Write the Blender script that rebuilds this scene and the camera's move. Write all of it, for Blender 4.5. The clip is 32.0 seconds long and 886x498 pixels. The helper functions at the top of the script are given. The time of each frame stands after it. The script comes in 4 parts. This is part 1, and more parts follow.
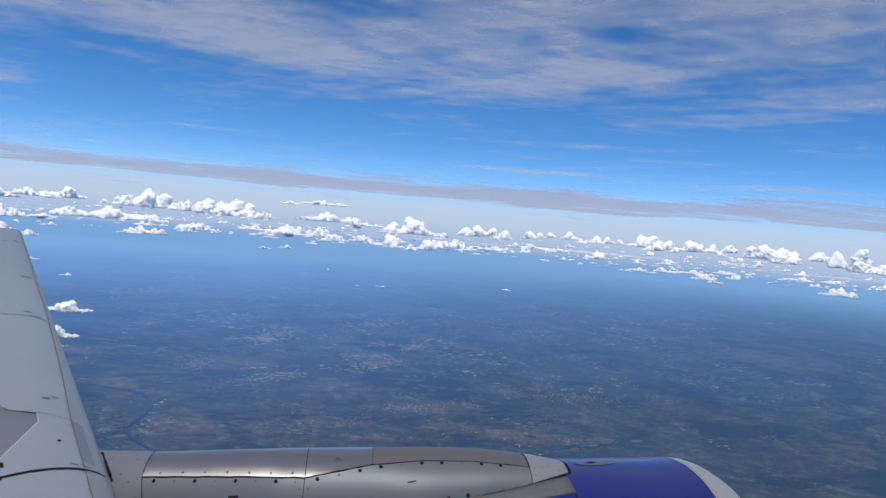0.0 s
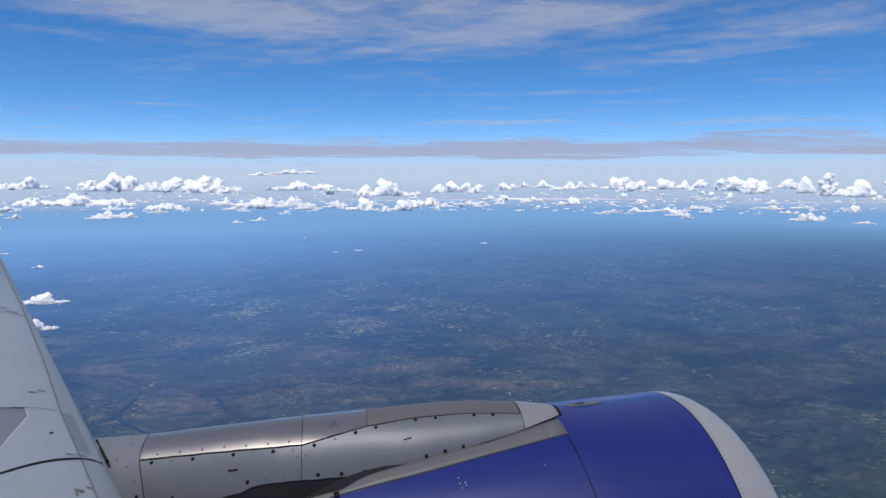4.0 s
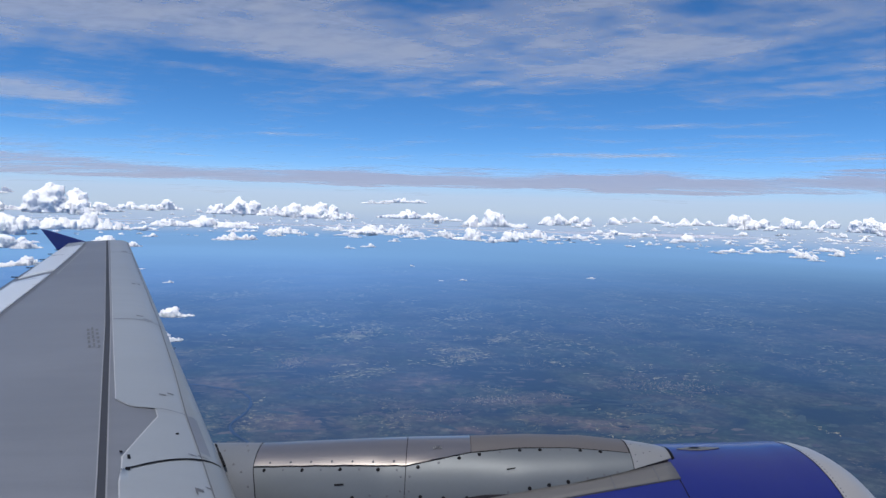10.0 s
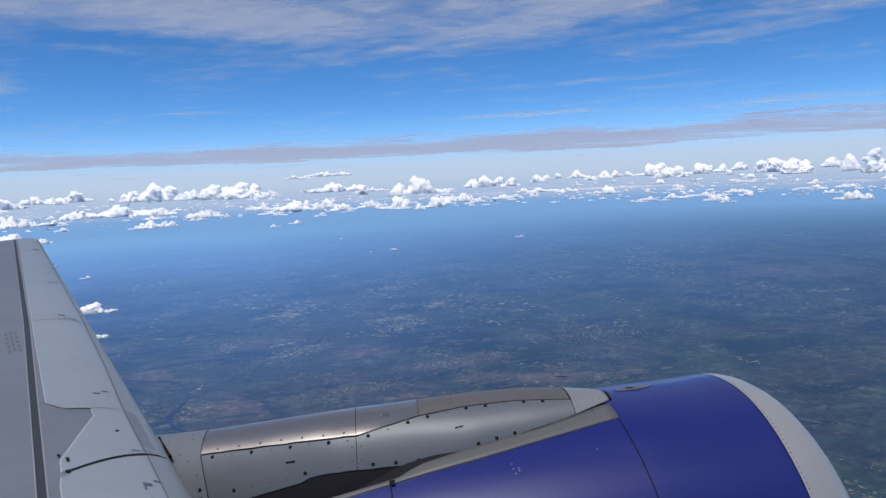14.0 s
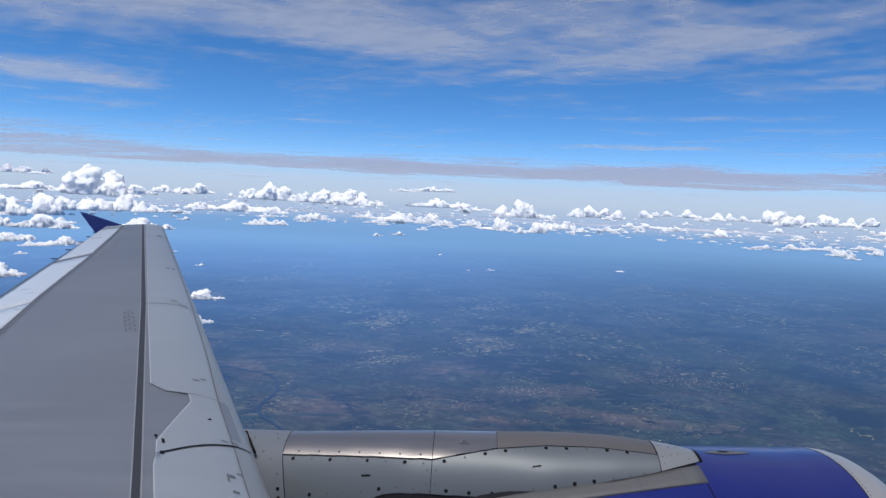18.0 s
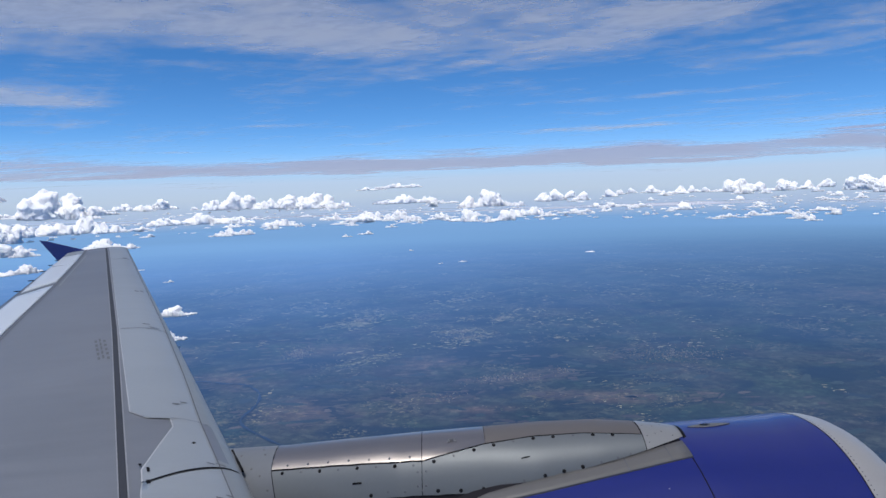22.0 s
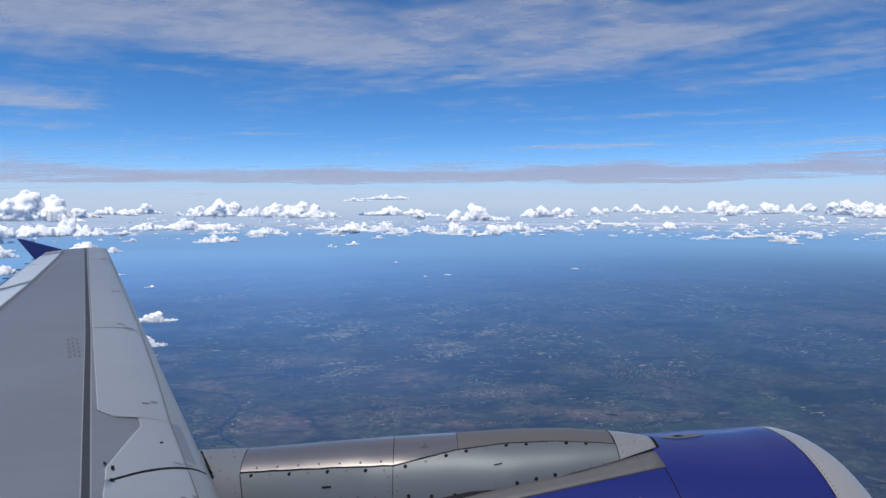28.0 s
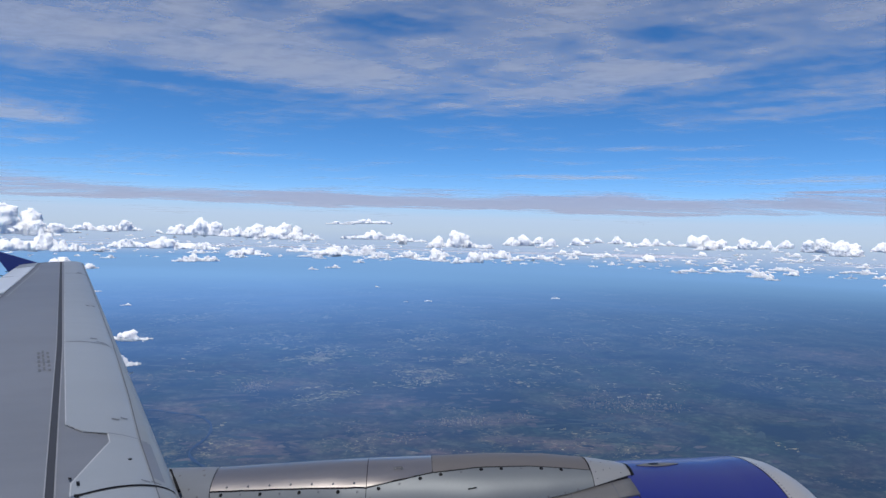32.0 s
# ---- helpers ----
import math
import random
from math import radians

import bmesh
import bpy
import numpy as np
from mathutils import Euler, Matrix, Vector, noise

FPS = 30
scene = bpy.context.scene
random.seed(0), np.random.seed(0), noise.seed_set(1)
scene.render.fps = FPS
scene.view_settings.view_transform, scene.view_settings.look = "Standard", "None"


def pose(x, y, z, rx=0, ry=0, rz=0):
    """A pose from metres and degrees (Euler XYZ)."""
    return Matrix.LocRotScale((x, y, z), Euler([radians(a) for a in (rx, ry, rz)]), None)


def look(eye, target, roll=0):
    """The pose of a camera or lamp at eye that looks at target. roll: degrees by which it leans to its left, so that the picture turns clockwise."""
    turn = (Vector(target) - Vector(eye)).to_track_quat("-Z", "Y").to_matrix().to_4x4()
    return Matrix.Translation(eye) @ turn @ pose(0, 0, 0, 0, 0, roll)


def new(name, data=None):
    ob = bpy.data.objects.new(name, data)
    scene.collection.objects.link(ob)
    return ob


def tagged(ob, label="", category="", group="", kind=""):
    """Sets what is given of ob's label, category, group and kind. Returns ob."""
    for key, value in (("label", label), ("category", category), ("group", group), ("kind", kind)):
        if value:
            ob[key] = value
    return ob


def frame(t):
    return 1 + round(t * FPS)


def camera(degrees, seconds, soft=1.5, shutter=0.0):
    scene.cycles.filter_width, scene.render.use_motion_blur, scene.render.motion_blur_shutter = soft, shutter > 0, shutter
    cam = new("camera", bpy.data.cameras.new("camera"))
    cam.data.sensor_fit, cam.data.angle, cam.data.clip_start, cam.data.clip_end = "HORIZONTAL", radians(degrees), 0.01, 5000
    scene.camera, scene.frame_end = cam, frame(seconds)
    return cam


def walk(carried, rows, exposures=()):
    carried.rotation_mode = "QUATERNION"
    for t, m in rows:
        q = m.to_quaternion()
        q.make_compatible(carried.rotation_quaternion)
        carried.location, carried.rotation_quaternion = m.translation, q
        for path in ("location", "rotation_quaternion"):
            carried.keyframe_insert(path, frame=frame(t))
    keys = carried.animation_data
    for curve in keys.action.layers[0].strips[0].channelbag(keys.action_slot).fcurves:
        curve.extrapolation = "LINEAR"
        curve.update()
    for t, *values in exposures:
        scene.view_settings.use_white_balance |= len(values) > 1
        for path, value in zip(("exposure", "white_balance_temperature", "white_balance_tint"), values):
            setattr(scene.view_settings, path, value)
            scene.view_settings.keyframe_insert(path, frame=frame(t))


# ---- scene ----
cam = camera(67.09, 32.0)
# seconds, eye (x forward along the aircraft, y outboard, z up), heading from abeam, pitch, roll
EXPOSURES = [(0.0, -0.06, 6460, 10), (32.0, -0.06, 6460, 10)]
ROWS = [
    (0.0, 0.031, 0.014, 0.003, 7.32, -2.37, 4.88),
    (0.5, 0.028, 0.009, 0.000, 7.19, -3.89, 1.60),
    (1.0, 0.030, 0.010, -0.003, 7.66, -4.29, 2.21),
    (1.5, 0.029, 0.012, -0.002, 7.71, -4.88, -0.13),
    (2.0, 0.030, 0.010, -0.001, 7.44, -4.44, 0.74),
    (2.5, 0.031, 0.008, 0.002, 7.91, -4.61, 0.71),
    (3.0, 0.033, 0.010, 0.007, 7.80, -4.82, 0.07),
    (3.5, 0.031, 0.013, 0.007, 8.68, -5.45, 0.04),
    (5.5, 0.044, 0.010, -0.014, 10.20, -6.23, -0.14),
    (6.0, 0.047, 0.031, -0.014, 6.68, -5.39, 0.44),
    (6.5, 0.046, 0.040, -0.007, 0.53, -7.09, 1.51),
    (7.0, 0.040, 0.038, -0.008, 0.49, -5.93, 2.63),
    (7.5, 0.029, 0.035, -0.006, 0.88, -6.48, 3.29),
    (8.0, 0.011, 0.032, -0.005, 0.39, -1.47, 2.05),
    (8.5, 0.004, 0.017, -0.019, 0.43, 2.11, 2.40),
    (9.0, -0.004, 0.006, -0.032, 0.43, 2.88, 2.60),
    (9.5, -0.006, 0.003, -0.032, 0.38, -3.25, 1.68),
    (10.0, -0.008, 0.000, -0.025, 0.39, -3.36, 1.63),
    (10.5, -0.015, -0.006, -0.018, 1.05, -5.30, 3.38),
    (11.0, -0.015, -0.009, -0.002, 0.81, 1.34, 1.53),
    (11.5, -0.016, -0.021, -0.011, 1.23, 0.94, 0.90),
    (12.0, -0.023, -0.012, -0.031, 0.49, -3.37, -2.82),
    (12.5, -0.024, -0.017, -0.032, 2.22, -6.27, -5.65),
    (13.0, -0.025, -0.022, -0.040, 5.00, -5.78, -0.06),
    (13.5, -0.026, -0.025, -0.032, 6.06, -6.21, -3.05),
    (15.5, -0.033, -0.022, -0.020, 7.34, -5.15, -0.01),
    (16.0, -0.040, -0.021, -0.006, 4.11, -1.99, -0.62),
    (16.5, -0.037, -0.014, 0.001, 2.62, -3.71, -3.45),
    (17.0, -0.035, -0.015, 0.006, 5.74, -1.18, -0.19),
    (17.5, -0.030, -0.008, 0.012, 3.75, -3.64, -0.41),
    (18.0, -0.030, -0.009, 0.019, -1.98, -4.38, 2.82),
    (18.5, -0.021, -0.007, 0.029, -3.14, -4.31, 0.97),
    (19.0, -0.020, -0.007, 0.036, -2.89, -3.46, -1.33),
    (19.5, -0.016, -0.007, 0.036, -2.85, -3.44, -1.63),
    (20.0, -0.011, 0.001, 0.040, -1.03, -4.85, -2.31),
    (20.5, -0.006, -0.000, 0.050, -0.72, -4.41, -3.45),
    (21.0, -0.010, 0.001, 0.048, -0.77, -4.85, -1.84),
    (21.5, -0.021, 0.003, 0.052, 0.13, -6.11, -1.93),
    (22.0, -0.033, -0.013, 0.062, 0.53, -4.86, -1.93),
    (22.5, -0.046, -0.026, 0.063, 0.23, -4.54, -1.83),
    (23.0, -0.046, -0.028, 0.062, 0.02, -4.44, -3.03),
    (23.5, -0.039, -0.033, 0.052, 0.16, -3.88, -2.64),
    (24.0, -0.042, -0.034, 0.049, -0.38, -3.03, -3.12),
    (24.5, -0.036, -0.027, 0.046, -0.14, -3.02, -2.25),
    (25.0, -0.005, -0.002, 0.044, 4.02, -6.34, 1.11),
    (25.5, 0.025, 0.000, 0.038, 2.80, -3.74, -3.14),
    (27.5, 0.019, -0.002, 0.002, 1.45, -2.73, -0.84),
    (28.0, 0.015, 0.002, -0.004, 1.79, -3.76, -0.18),
    (28.5, 0.014, 0.001, -0.013, 1.58, -3.72, -0.68),
    (29.0, 0.014, -0.004, -0.023, 1.39, -3.43, -1.15),
    (29.5, 0.019, -0.009, -0.033, 2.49, -2.54, -0.01),
    (30.0, 0.015, -0.013, -0.036, 2.03, -2.61, -0.64),
    (30.5, 0.017, -0.009, -0.040, 2.50, -1.66, 0.21),
    (31.0, 0.019, -0.009, -0.041, 2.26, -1.52, 0.44),
    (31.5, 0.019, -0.007, -0.042, 2.62, -1.28, 0.88),
    (32.0, 0.021, -0.010, -0.037, 3.33, -1.50, 1.60),
]
walk(cam, [(t, pose(x, y, h, 90 + pitch, 0, -yaw) @ pose(0, 0, 0, 0, 0, roll)) for t, x, y, h, yaw, pitch, roll in ROWS], EXPOSURES)

# ---- daylight ----
SUN_EL, SUN_AZ = 71.0, 215.0      # azimuth clockwise from +y (abeam): near the zenith, a little aft
world = bpy.data.worlds.new("sky")
scene.world = world
world.use_nodes = True
wn, wl = world.node_tree.nodes, world.node_tree.links
sky = wn.new("ShaderNodeTexSky")
sky.sky_type, sky.sun_disc, sky.altitude = "NISHITA", False, 6000
sky.sun_elevation, sky.sun_rotation = radians(SUN_EL), radians(SUN_AZ)
sky.air_density, sky.dust_density, sky.ozone_density = 1.0, 0.0, 4.0
wn["Background"].inputs["Strength"].default_value = 0.15
tone = wn.new("ShaderNodeHueSaturation")
tone.inputs["Saturation"].default_value = 1.22
wl.new(sky.outputs[0], tone.inputs["Color"])
wl.new(tone.outputs[0], wn["Background"].inputs["Color"])
sun = new("sun", bpy.data.lights.new("sun", "SUN"))
sun.data.energy, sun.data.angle, sun.data.color = 3.7, radians(4.0), (1.0, 0.96, 0.9)
az, el = radians(SUN_AZ), radians(SUN_EL)
sun.matrix_world = look((math.sin(az) * math.cos(el) * 50, math.cos(az) * math.cos(el) * 50, math.sin(el) * 50), (0, 0, 0))

# ---- materials ----
def nodes_of(name):
    m = bpy.data.materials.new(name)
    m.use_nodes = True
    nt = m.node_tree
    return m, nt.nodes, nt.links, nt.nodes["Principled BSDF"]


def coords(n, l, scale=(1, 1, 1), rot=(0, 0, 0)):
    g = n.new("ShaderNodeNewGeometry")
    mp = n.new("ShaderNodeMapping")
    mp.inputs["Scale"].default_value, mp.inputs["Rotation"].default_value = scale, rot
    l.new(g.outputs["Position"], mp.inputs["Vector"])
    return mp.outputs[0]


def noise_tex(n, l, vec, scale, detail=4.0, rough=0.55, distort=0.0):
    t = n.new("ShaderNodeTexNoise")
    t.inputs["Scale"].default_value, t.inputs["Detail"].default_value = scale, detail
    t.inputs["Roughness"].default_value, t.inputs["Distortion"].default_value = rough, distort
    l.new(vec, t.inputs["Vector"])
    return t.outputs[0]


def ramp(n, l, fac, stops, smooth=False):
    r = n.new("ShaderNodeValToRGB")
    r.color_ramp.interpolation = "EASE" if smooth else "LINEAR"
    els = r.color_ramp.elements
    while len(els) < len(stops):
        els.new(0.5)
    for e, (p, c) in zip(els, stops):
        e.position, e.color = p, (*(c if isinstance(c, tuple) else (c, c, c)), 1)
    l.new(fac, r.inputs[0])
    return r.outputs[0]


def calc(n, l, op, a, b=None, clamp=False):
    m = n.new("ShaderNodeMath")
    m.operation, m.use_clamp = op, clamp
    for i, v in enumerate((a, b)):
        if v is None:
            continue
        if isinstance(v, (int, float)):
            m.inputs[i].default_value = v
        else:
            l.new(v, m.inputs[i])
    return m.outputs[0]


def blend(n, l, fac, a, b, mode="MIX"):
    m = n.new("ShaderNodeMix")
    m.data_type, m.blend_type = "RGBA", mode
    for s, v in ((0, fac), (6, a), (7, b)):
        if isinstance(v, tuple):
            m.inputs[s].default_value = (*v, 1)
        elif isinstance(v, (int, float)):
            m.inputs[s].default_value = v
        else:
            l.new(v, m.inputs[s])
    return m.outputs[2]


def paint(name, color, rough=0.45, metal=0.0, coat=0.0, streak=0.08, grain=0.04, along=(0.25, 3.0, 3.0), bump=0.0, spec=0.5, brushed=0.0, mottle=0.0):
    """Aircraft paint or bare metal: faint streaks along the airflow, fine grain, uneven gloss."""
    m, n, l, b = nodes_of(name)
    s = noise_tex(n, l, coords(n, l, along), 2.2, 5)
    g = noise_tex(n, l, coords(n, l), 60.0, 3)
    f = calc(n, l, "ADD", calc(n, l, "MULTIPLY", calc(n, l, "SUBTRACT", s, 0.5), streak * 2.4), calc(n, l, "MULTIPLY", calc(n, l, "SUBTRACT", g, 0.5), grain * 2))
    if mottle:
        f = calc(n, l, "ADD", f, calc(n, l, "MULTIPLY", calc(n, l, "SUBTRACT", noise_tex(n, l, coords(n, l, (0.5, 1.1, 1.1)), 0.9, 4, 0.6, 0.4), 0.5), mottle * 2.4))
    f = calc(n, l, "ADD", f, 1.0)
    hsv = n.new("ShaderNodeHueSaturation")
    hsv.inputs["Color"].default_value = (*color, 1)
    l.new(f, hsv.inputs["Value"])
    l.new(hsv.outputs[0], b.inputs["Base Color"])
    l.new(calc(n, l, "ADD", calc(n, l, "MULTIPLY", s, 0.18), rough - 0.09), b.inputs["Roughness"])
    b.inputs["Metallic"].default_value = metal
    b.inputs["Coat Weight"].default_value = coat
    b.inputs["Specular IOR Level"].default_value = spec
    b.inputs["Coat Roughness"].default_value = 0.08
    if brushed:
        tg = n.new("ShaderNodeTangent")
        tg.direction_type, tg.uv_map = "UV_MAP", "along"
        b.inputs["Anisotropic"].default_value = brushed
        l.new(tg.outputs[0], b.inputs["Tangent"])
    if bump:
        bp = n.new("ShaderNodeBump")
        bp.inputs["Strength"].default_value, bp.inputs["Distance"].default_value = bump, 0.02
        l.new(noise_tex(n, l, coords(n, l, (0.6, 1.2, 1.2)), 1.6, 2), bp.inputs["Height"])
        l.new(bp.outputs[0], b.inputs["Normal"])
    return m


M_WING = paint("wing_grey_paint", (0.165, 0.176, 0.200), 0.42, streak=0.2, mottle=0.16)
M_WING2 = paint("wing_panel_paint", (0.125, 0.13, 0.145), 0.45, streak=0.10)
M_SLAT = paint("slat_pale_paint", (0.275, 0.303, 0.333), 0.38, streak=0.07, mottle=0.08)
M_NOSE = paint("leading_edge_metal", (0.25, 0.262, 0.262), 0.40, metal=0.1, streak=0.06)
M_FLAP = paint("flap_pale_paint", (0.60, 0.64, 0.68), 0.30, streak=0.05)
M_DARK = paint("dark_sealant", (0.035, 0.037, 0.045), 0.6, streak=0.15)
M_EDGE = paint("pale_seal_line", (0.30, 0.31, 0.33), 0.5)
# streak and mottle also imitate soft cloud reflections on the cowl
M_BLUE = paint("deep_blue_gloss_paint", (0.006, 0.015, 0.175), 0.36, coat=0.4, streak=0.10, mottle=0.12, bump=0.03)
M_LIP = paint("inlet_lip_metal", (0.47, 0.455, 0.44), 0.36, metal=0.35, streak=0.03)
M_BARE = paint("bare_metal_skin", (0.455, 0.412, 0.385), 0.34, metal=0.9, brushed=0.85, streak=0.05, along=(0.3, 4, 4))
M_BROWN = paint("weathered_metal_skin", (0.16, 0.148, 0.145), 0.5, metal=0.3, streak=0.08)
M_PYL = paint("pylon_pale_paint", (0.176, 0.193, 0.205), 0.5, metal=0.3, brushed=0.5, streak=0.06, spec=0.4)
M_REAR = paint("rear_fairing_paint", (0.165, 0.18, 0.205), 0.5, streak=0.06)
M_CAP = paint("cap_pale_metal", (0.36, 0.36, 0.355), 0.36, metal=0.4, streak=0.06)
M_GREY = paint("flange_grey_paint", (0.138, 0.135, 0.134), 0.5, streak=0.08)
# near-black: dark paint together with the shade under the pylon
M_SHADE = paint("dark_cowl_paint_and_shade", (0.022, 0.021, 0.026), 0.7, spec=0.1)
M_BLACK = paint("black_marking_paint", (0.012, 0.012, 0.014), 0.7, spec=0.1)
M_MARK = paint("grey_marking_paint", (0.12, 0.125, 0.14), 0.6)
M_GHOST = paint("faded_stencil_paint", (0.125, 0.13, 0.142), 0.5)
M_YELLOW = paint("orange_yellow_paint", (0.42, 0.26, 0.06), 0.5)
M_CABIN = paint("cabin_lining_plastic", (0.10, 0.10, 0.105), 0.6)
M_WHITE = paint("white_marking_paint", (0.55, 0.57, 0.62), 0.5)

# ---- helpers for meshes ----
def mesh_ob(name, verts, faces, mat, parent=None, label="", smooth=True):
    me = bpy.data.meshes.new(name)
    me.from_pydata(verts, [], faces)
    me.materials.append(mat)
    me.shade_smooth() if smooth else me.shade_flat()
    me.update()
    ob = new(name, me)
    if parent is not None:
        ob.parent = parent
    return tagged(ob, label) if label else ob


def sheet(name, fn, us, vs, mat, parent=None, label="", thick=0.0, down=(0, 0, -1)):
    """A curved panel fn(u, v) over a grid, with rim faces of the given thickness."""
    nu, nv = len(us), len(vs)
    verts = [tuple(fn(u, v)) for u in us for v in vs]
    faces = [(i * nv + j, (i + 1) * nv + j, (i + 1) * nv + j + 1, i * nv + j + 1) for i in range(nu - 1) for j in range(nv - 1)]
    if thick:
        rim = [i * nv for i in range(nu)] + [(nu - 1) * nv + j for j in range(1, nv)] + [i * nv + nv - 1 for i in range(nu - 2, -1, -1)] + [j for j in range(nv - 2, 0, -1)]
        base = len(verts)
        verts += [tuple(Vector(verts[k]) + Vector(down) * thick) for k in rim]
        m = len(rim)
        faces += [(rim[k], base + k, base + (k + 1) % m, rim[(k + 1) % m]) for k in range(m)]
    ob = mesh_ob(name, verts, faces, mat, parent, label)
    for p in ob.data.polygons[(nu - 1) * (nv - 1):]:
        p.use_smooth = False
    bm = bmesh.new()
    bm.from_mesh(ob.data)
    bmesh.ops.recalc_face_normals(bm, faces=bm.faces)
    bm.to_mesh(ob.data)
    bm.free()
    return ob


def empty(name, at, label, category, group="", kind=""):
    ob = new(name)
    ob.location = at
    return tagged(ob, label, category, group, kind)


def hang(ob, parent):
    """Parent ob, built in world places, under a thing that stands elsewhere."""
    bpy.context.view_layer.update()
    ob.parent = parent
    ob.matrix_parent_inverse = parent.matrix_world.inverted()
    return ob


def lin(xs, ys):
    return lambda v: float(np.interp(v, xs, ys))


def span(a, b, n):
    return [a + (b - a) * i / (n - 1) for i in range(n)]


# ---- ground, haze and sky layers ----
GROUND, DECK, FAR = -220.0, 100.0, 4800.0


def blob(n, l, az, r, across, along, gain):
    """A soft oval patch of cloud at a bearing and range, sized across and along the line of sight."""
    a = radians(az)
    mp = n.new("ShaderNodeMapping")
    mp.vector_type = "TEXTURE"
    mp.inputs["Location"].default_value = (r * math.sin(a), r * math.cos(a), 0)
    mp.inputs["Rotation"].default_value = (0, 0, -a)
    mp.inputs["Scale"].default_value = (across, along, 1e6)
    g = n.new("ShaderNodeNewGeometry")
    l.new(g.outputs["Position"], mp.inputs["Vector"])
    w = n.new("ShaderNodeVectorMath")
    w.operation = "LENGTH"
    l.new(mp.outputs[0], w.inputs[0])
    return calc(n, l, "MULTIPLY", ramp(n, l, w.outputs["Value"], [(0.0, 1.0), (1.0, 0.0)], True), gain)


# broad stretches of bare brown land: bearing, range, half-width across and along, weight
BROWN = [(-11, 690, 90, 70, 0.9), (0, 840, 110, 80, 0.8), (5, 770, 70, 36, 0.9), (0, 700, 50, 30, 0.9), (14, 705, 130, 30, 0.9), (9, 785, 40, 36, 0.8), (-17, 850, 90, 90, 0.8), (-9.5, 960, 70, 50, 0.9), (33, 1500, 200, 190, 0.8), (-24, 1000, 100, 110, 0.8), (4, 660, 60, 16, 1.0)]


def ground_material():
    m, n, l, b = nodes_of("farmland")
    p = coords(n, l)
    region = noise_tex(n, l, p, 0.0036, 6, 0.6, 0.4)
    patch = noise_tex(n, l, p, 0.013, 6, 0.62, 0.3)
    fine = noise_tex(n, l, p, 0.09, 5, 0.65)
    # darkest tones of the land also stand for cloud shadows
    base = ramp(n, l, region, [(0.38, (0.010, 0.022, 0.026)), (0.47, (0.028, 0.046, 0.032)), (0.54, (0.062, 0.055, 0.045)), (0.62, (0.034, 0.050, 0.032)), (0.7, (0.012, 0.025, 0.027))])
    base = blend(n, l, ramp(n, l, patch, [(0.46, 0.0), (0.60, 0.8)]), base, (0.082, 0.090, 0.060))
    bare = blob(n, l, *BROWN[0])
    for place in BROWN[1:]:
        bare = calc(n, l, "ADD", bare, blob(n, l, *place))
    bare = calc(n, l, "MULTIPLY", calc(n, l, "MINIMUM", bare, 1.0), ramp(n, l, noise_tex(n, l, p, 0.03, 6, 0.65, 0.5), [(0.33, 0.0), (0.54, 1.0)]), True)
    base = blend(n, l, bare, base, (0.215, 0.148, 0.10))
    lush = ramp(n, l, noise_tex(n, l, p, 0.0075, 5, 0.6, 0.3), [(0.5, 0.0), (0.66, 0.8)])
    base = blend(n, l, lush, base, (0.042, 0.070, 0.036))
    for scale, lo, hi in ((0.055, 0.8, 1.3), (0.17, 0.75, 1.35)):
        vor = n.new("ShaderNodeTexVoronoi")
        vor.distance = "CHEBYCHEV"
        vor.inputs["Scale"].default_value, vor.inputs["Randomness"].default_value = scale, 1.0
        l.new(p, vor.inputs["Vector"])
        sep = n.new("ShaderNodeSeparateColor")
        l.new(vor.outputs["Color"], sep.inputs[0])
        base = blend(n, l, 1.0, base, ramp(n, l, sep.outputs[0], [(0.0, lo), (0.8, 1.0), (1.0, hi)]), "MULTIPLY")
    base = blend(n, l, 1.0, base, ramp(n, l, fine, [(0.25, 0.6), (0.75, 1.45)]), "MULTIPLY")
    # dark woods and wet hollows with crooked edges
    wood = ramp(n, l, noise_tex(n, l, coords(n, l, (0.7, 1.2, 1)), 0.009, 7, 0.6, 0.6), [(0.40, 0.85), (0.47, 0.0)])
    base = blend(n, l, wood, base, (0.012, 0.022, 0.026))
    # pale flecks of tilled plots and hamlets, crowding in some stretches
    crowd = ramp(n, l, noise_tex(n, l, coords(n, l, (1, 0.6, 1)), 0.012, 5, 0.62, 0.4), [(0.49, 0.0), (0.61, 1.0)])
    for scale, gain, tint in ((0.10, 0.75, (0.25, 0.215, 0.10)), (0.25, 0.8, (0.44, 0.37, 0.21))):
        fleck = ramp(n, l, noise_tex(n, l, coords(n, l, (0.8, 1, 1)), scale, 4, 0.7, 0.6), [(0.555, 0.0), (0.64, gain)])
        base = blend(n, l, calc(n, l, "MULTIPLY", fleck, crowd), base, tint)
    l.new(base, b.inputs["Base Color"])
    b.inputs["Roughness"].default_value = 0.95
    b.inputs["Specular IOR Level"].default_value = 0.1
    return m


def ring_sheet(name, z, radii, mat, seg=96):
    verts = [(r * math.cos(a), r * math.sin(a), z) for r in radii for a in [2 * math.pi * k / seg for k in range(seg)]]
    faces = [(i * seg + k, i * seg + (k + 1) % seg, (i + 1) * seg + (k + 1) % seg, (i + 1) * seg + k) for i in range(len(radii) - 1) for k in range(seg)]
    return mesh_ob(name, verts, faces, mat)


ground = ring_sheet("ground", GROUND, [0.5, 200, 500, 1000, 2000, 3500, 4980], ground_material())
tagged(ground, "patchwork farmland in brown and dull green far below", "ground", kind="structure")


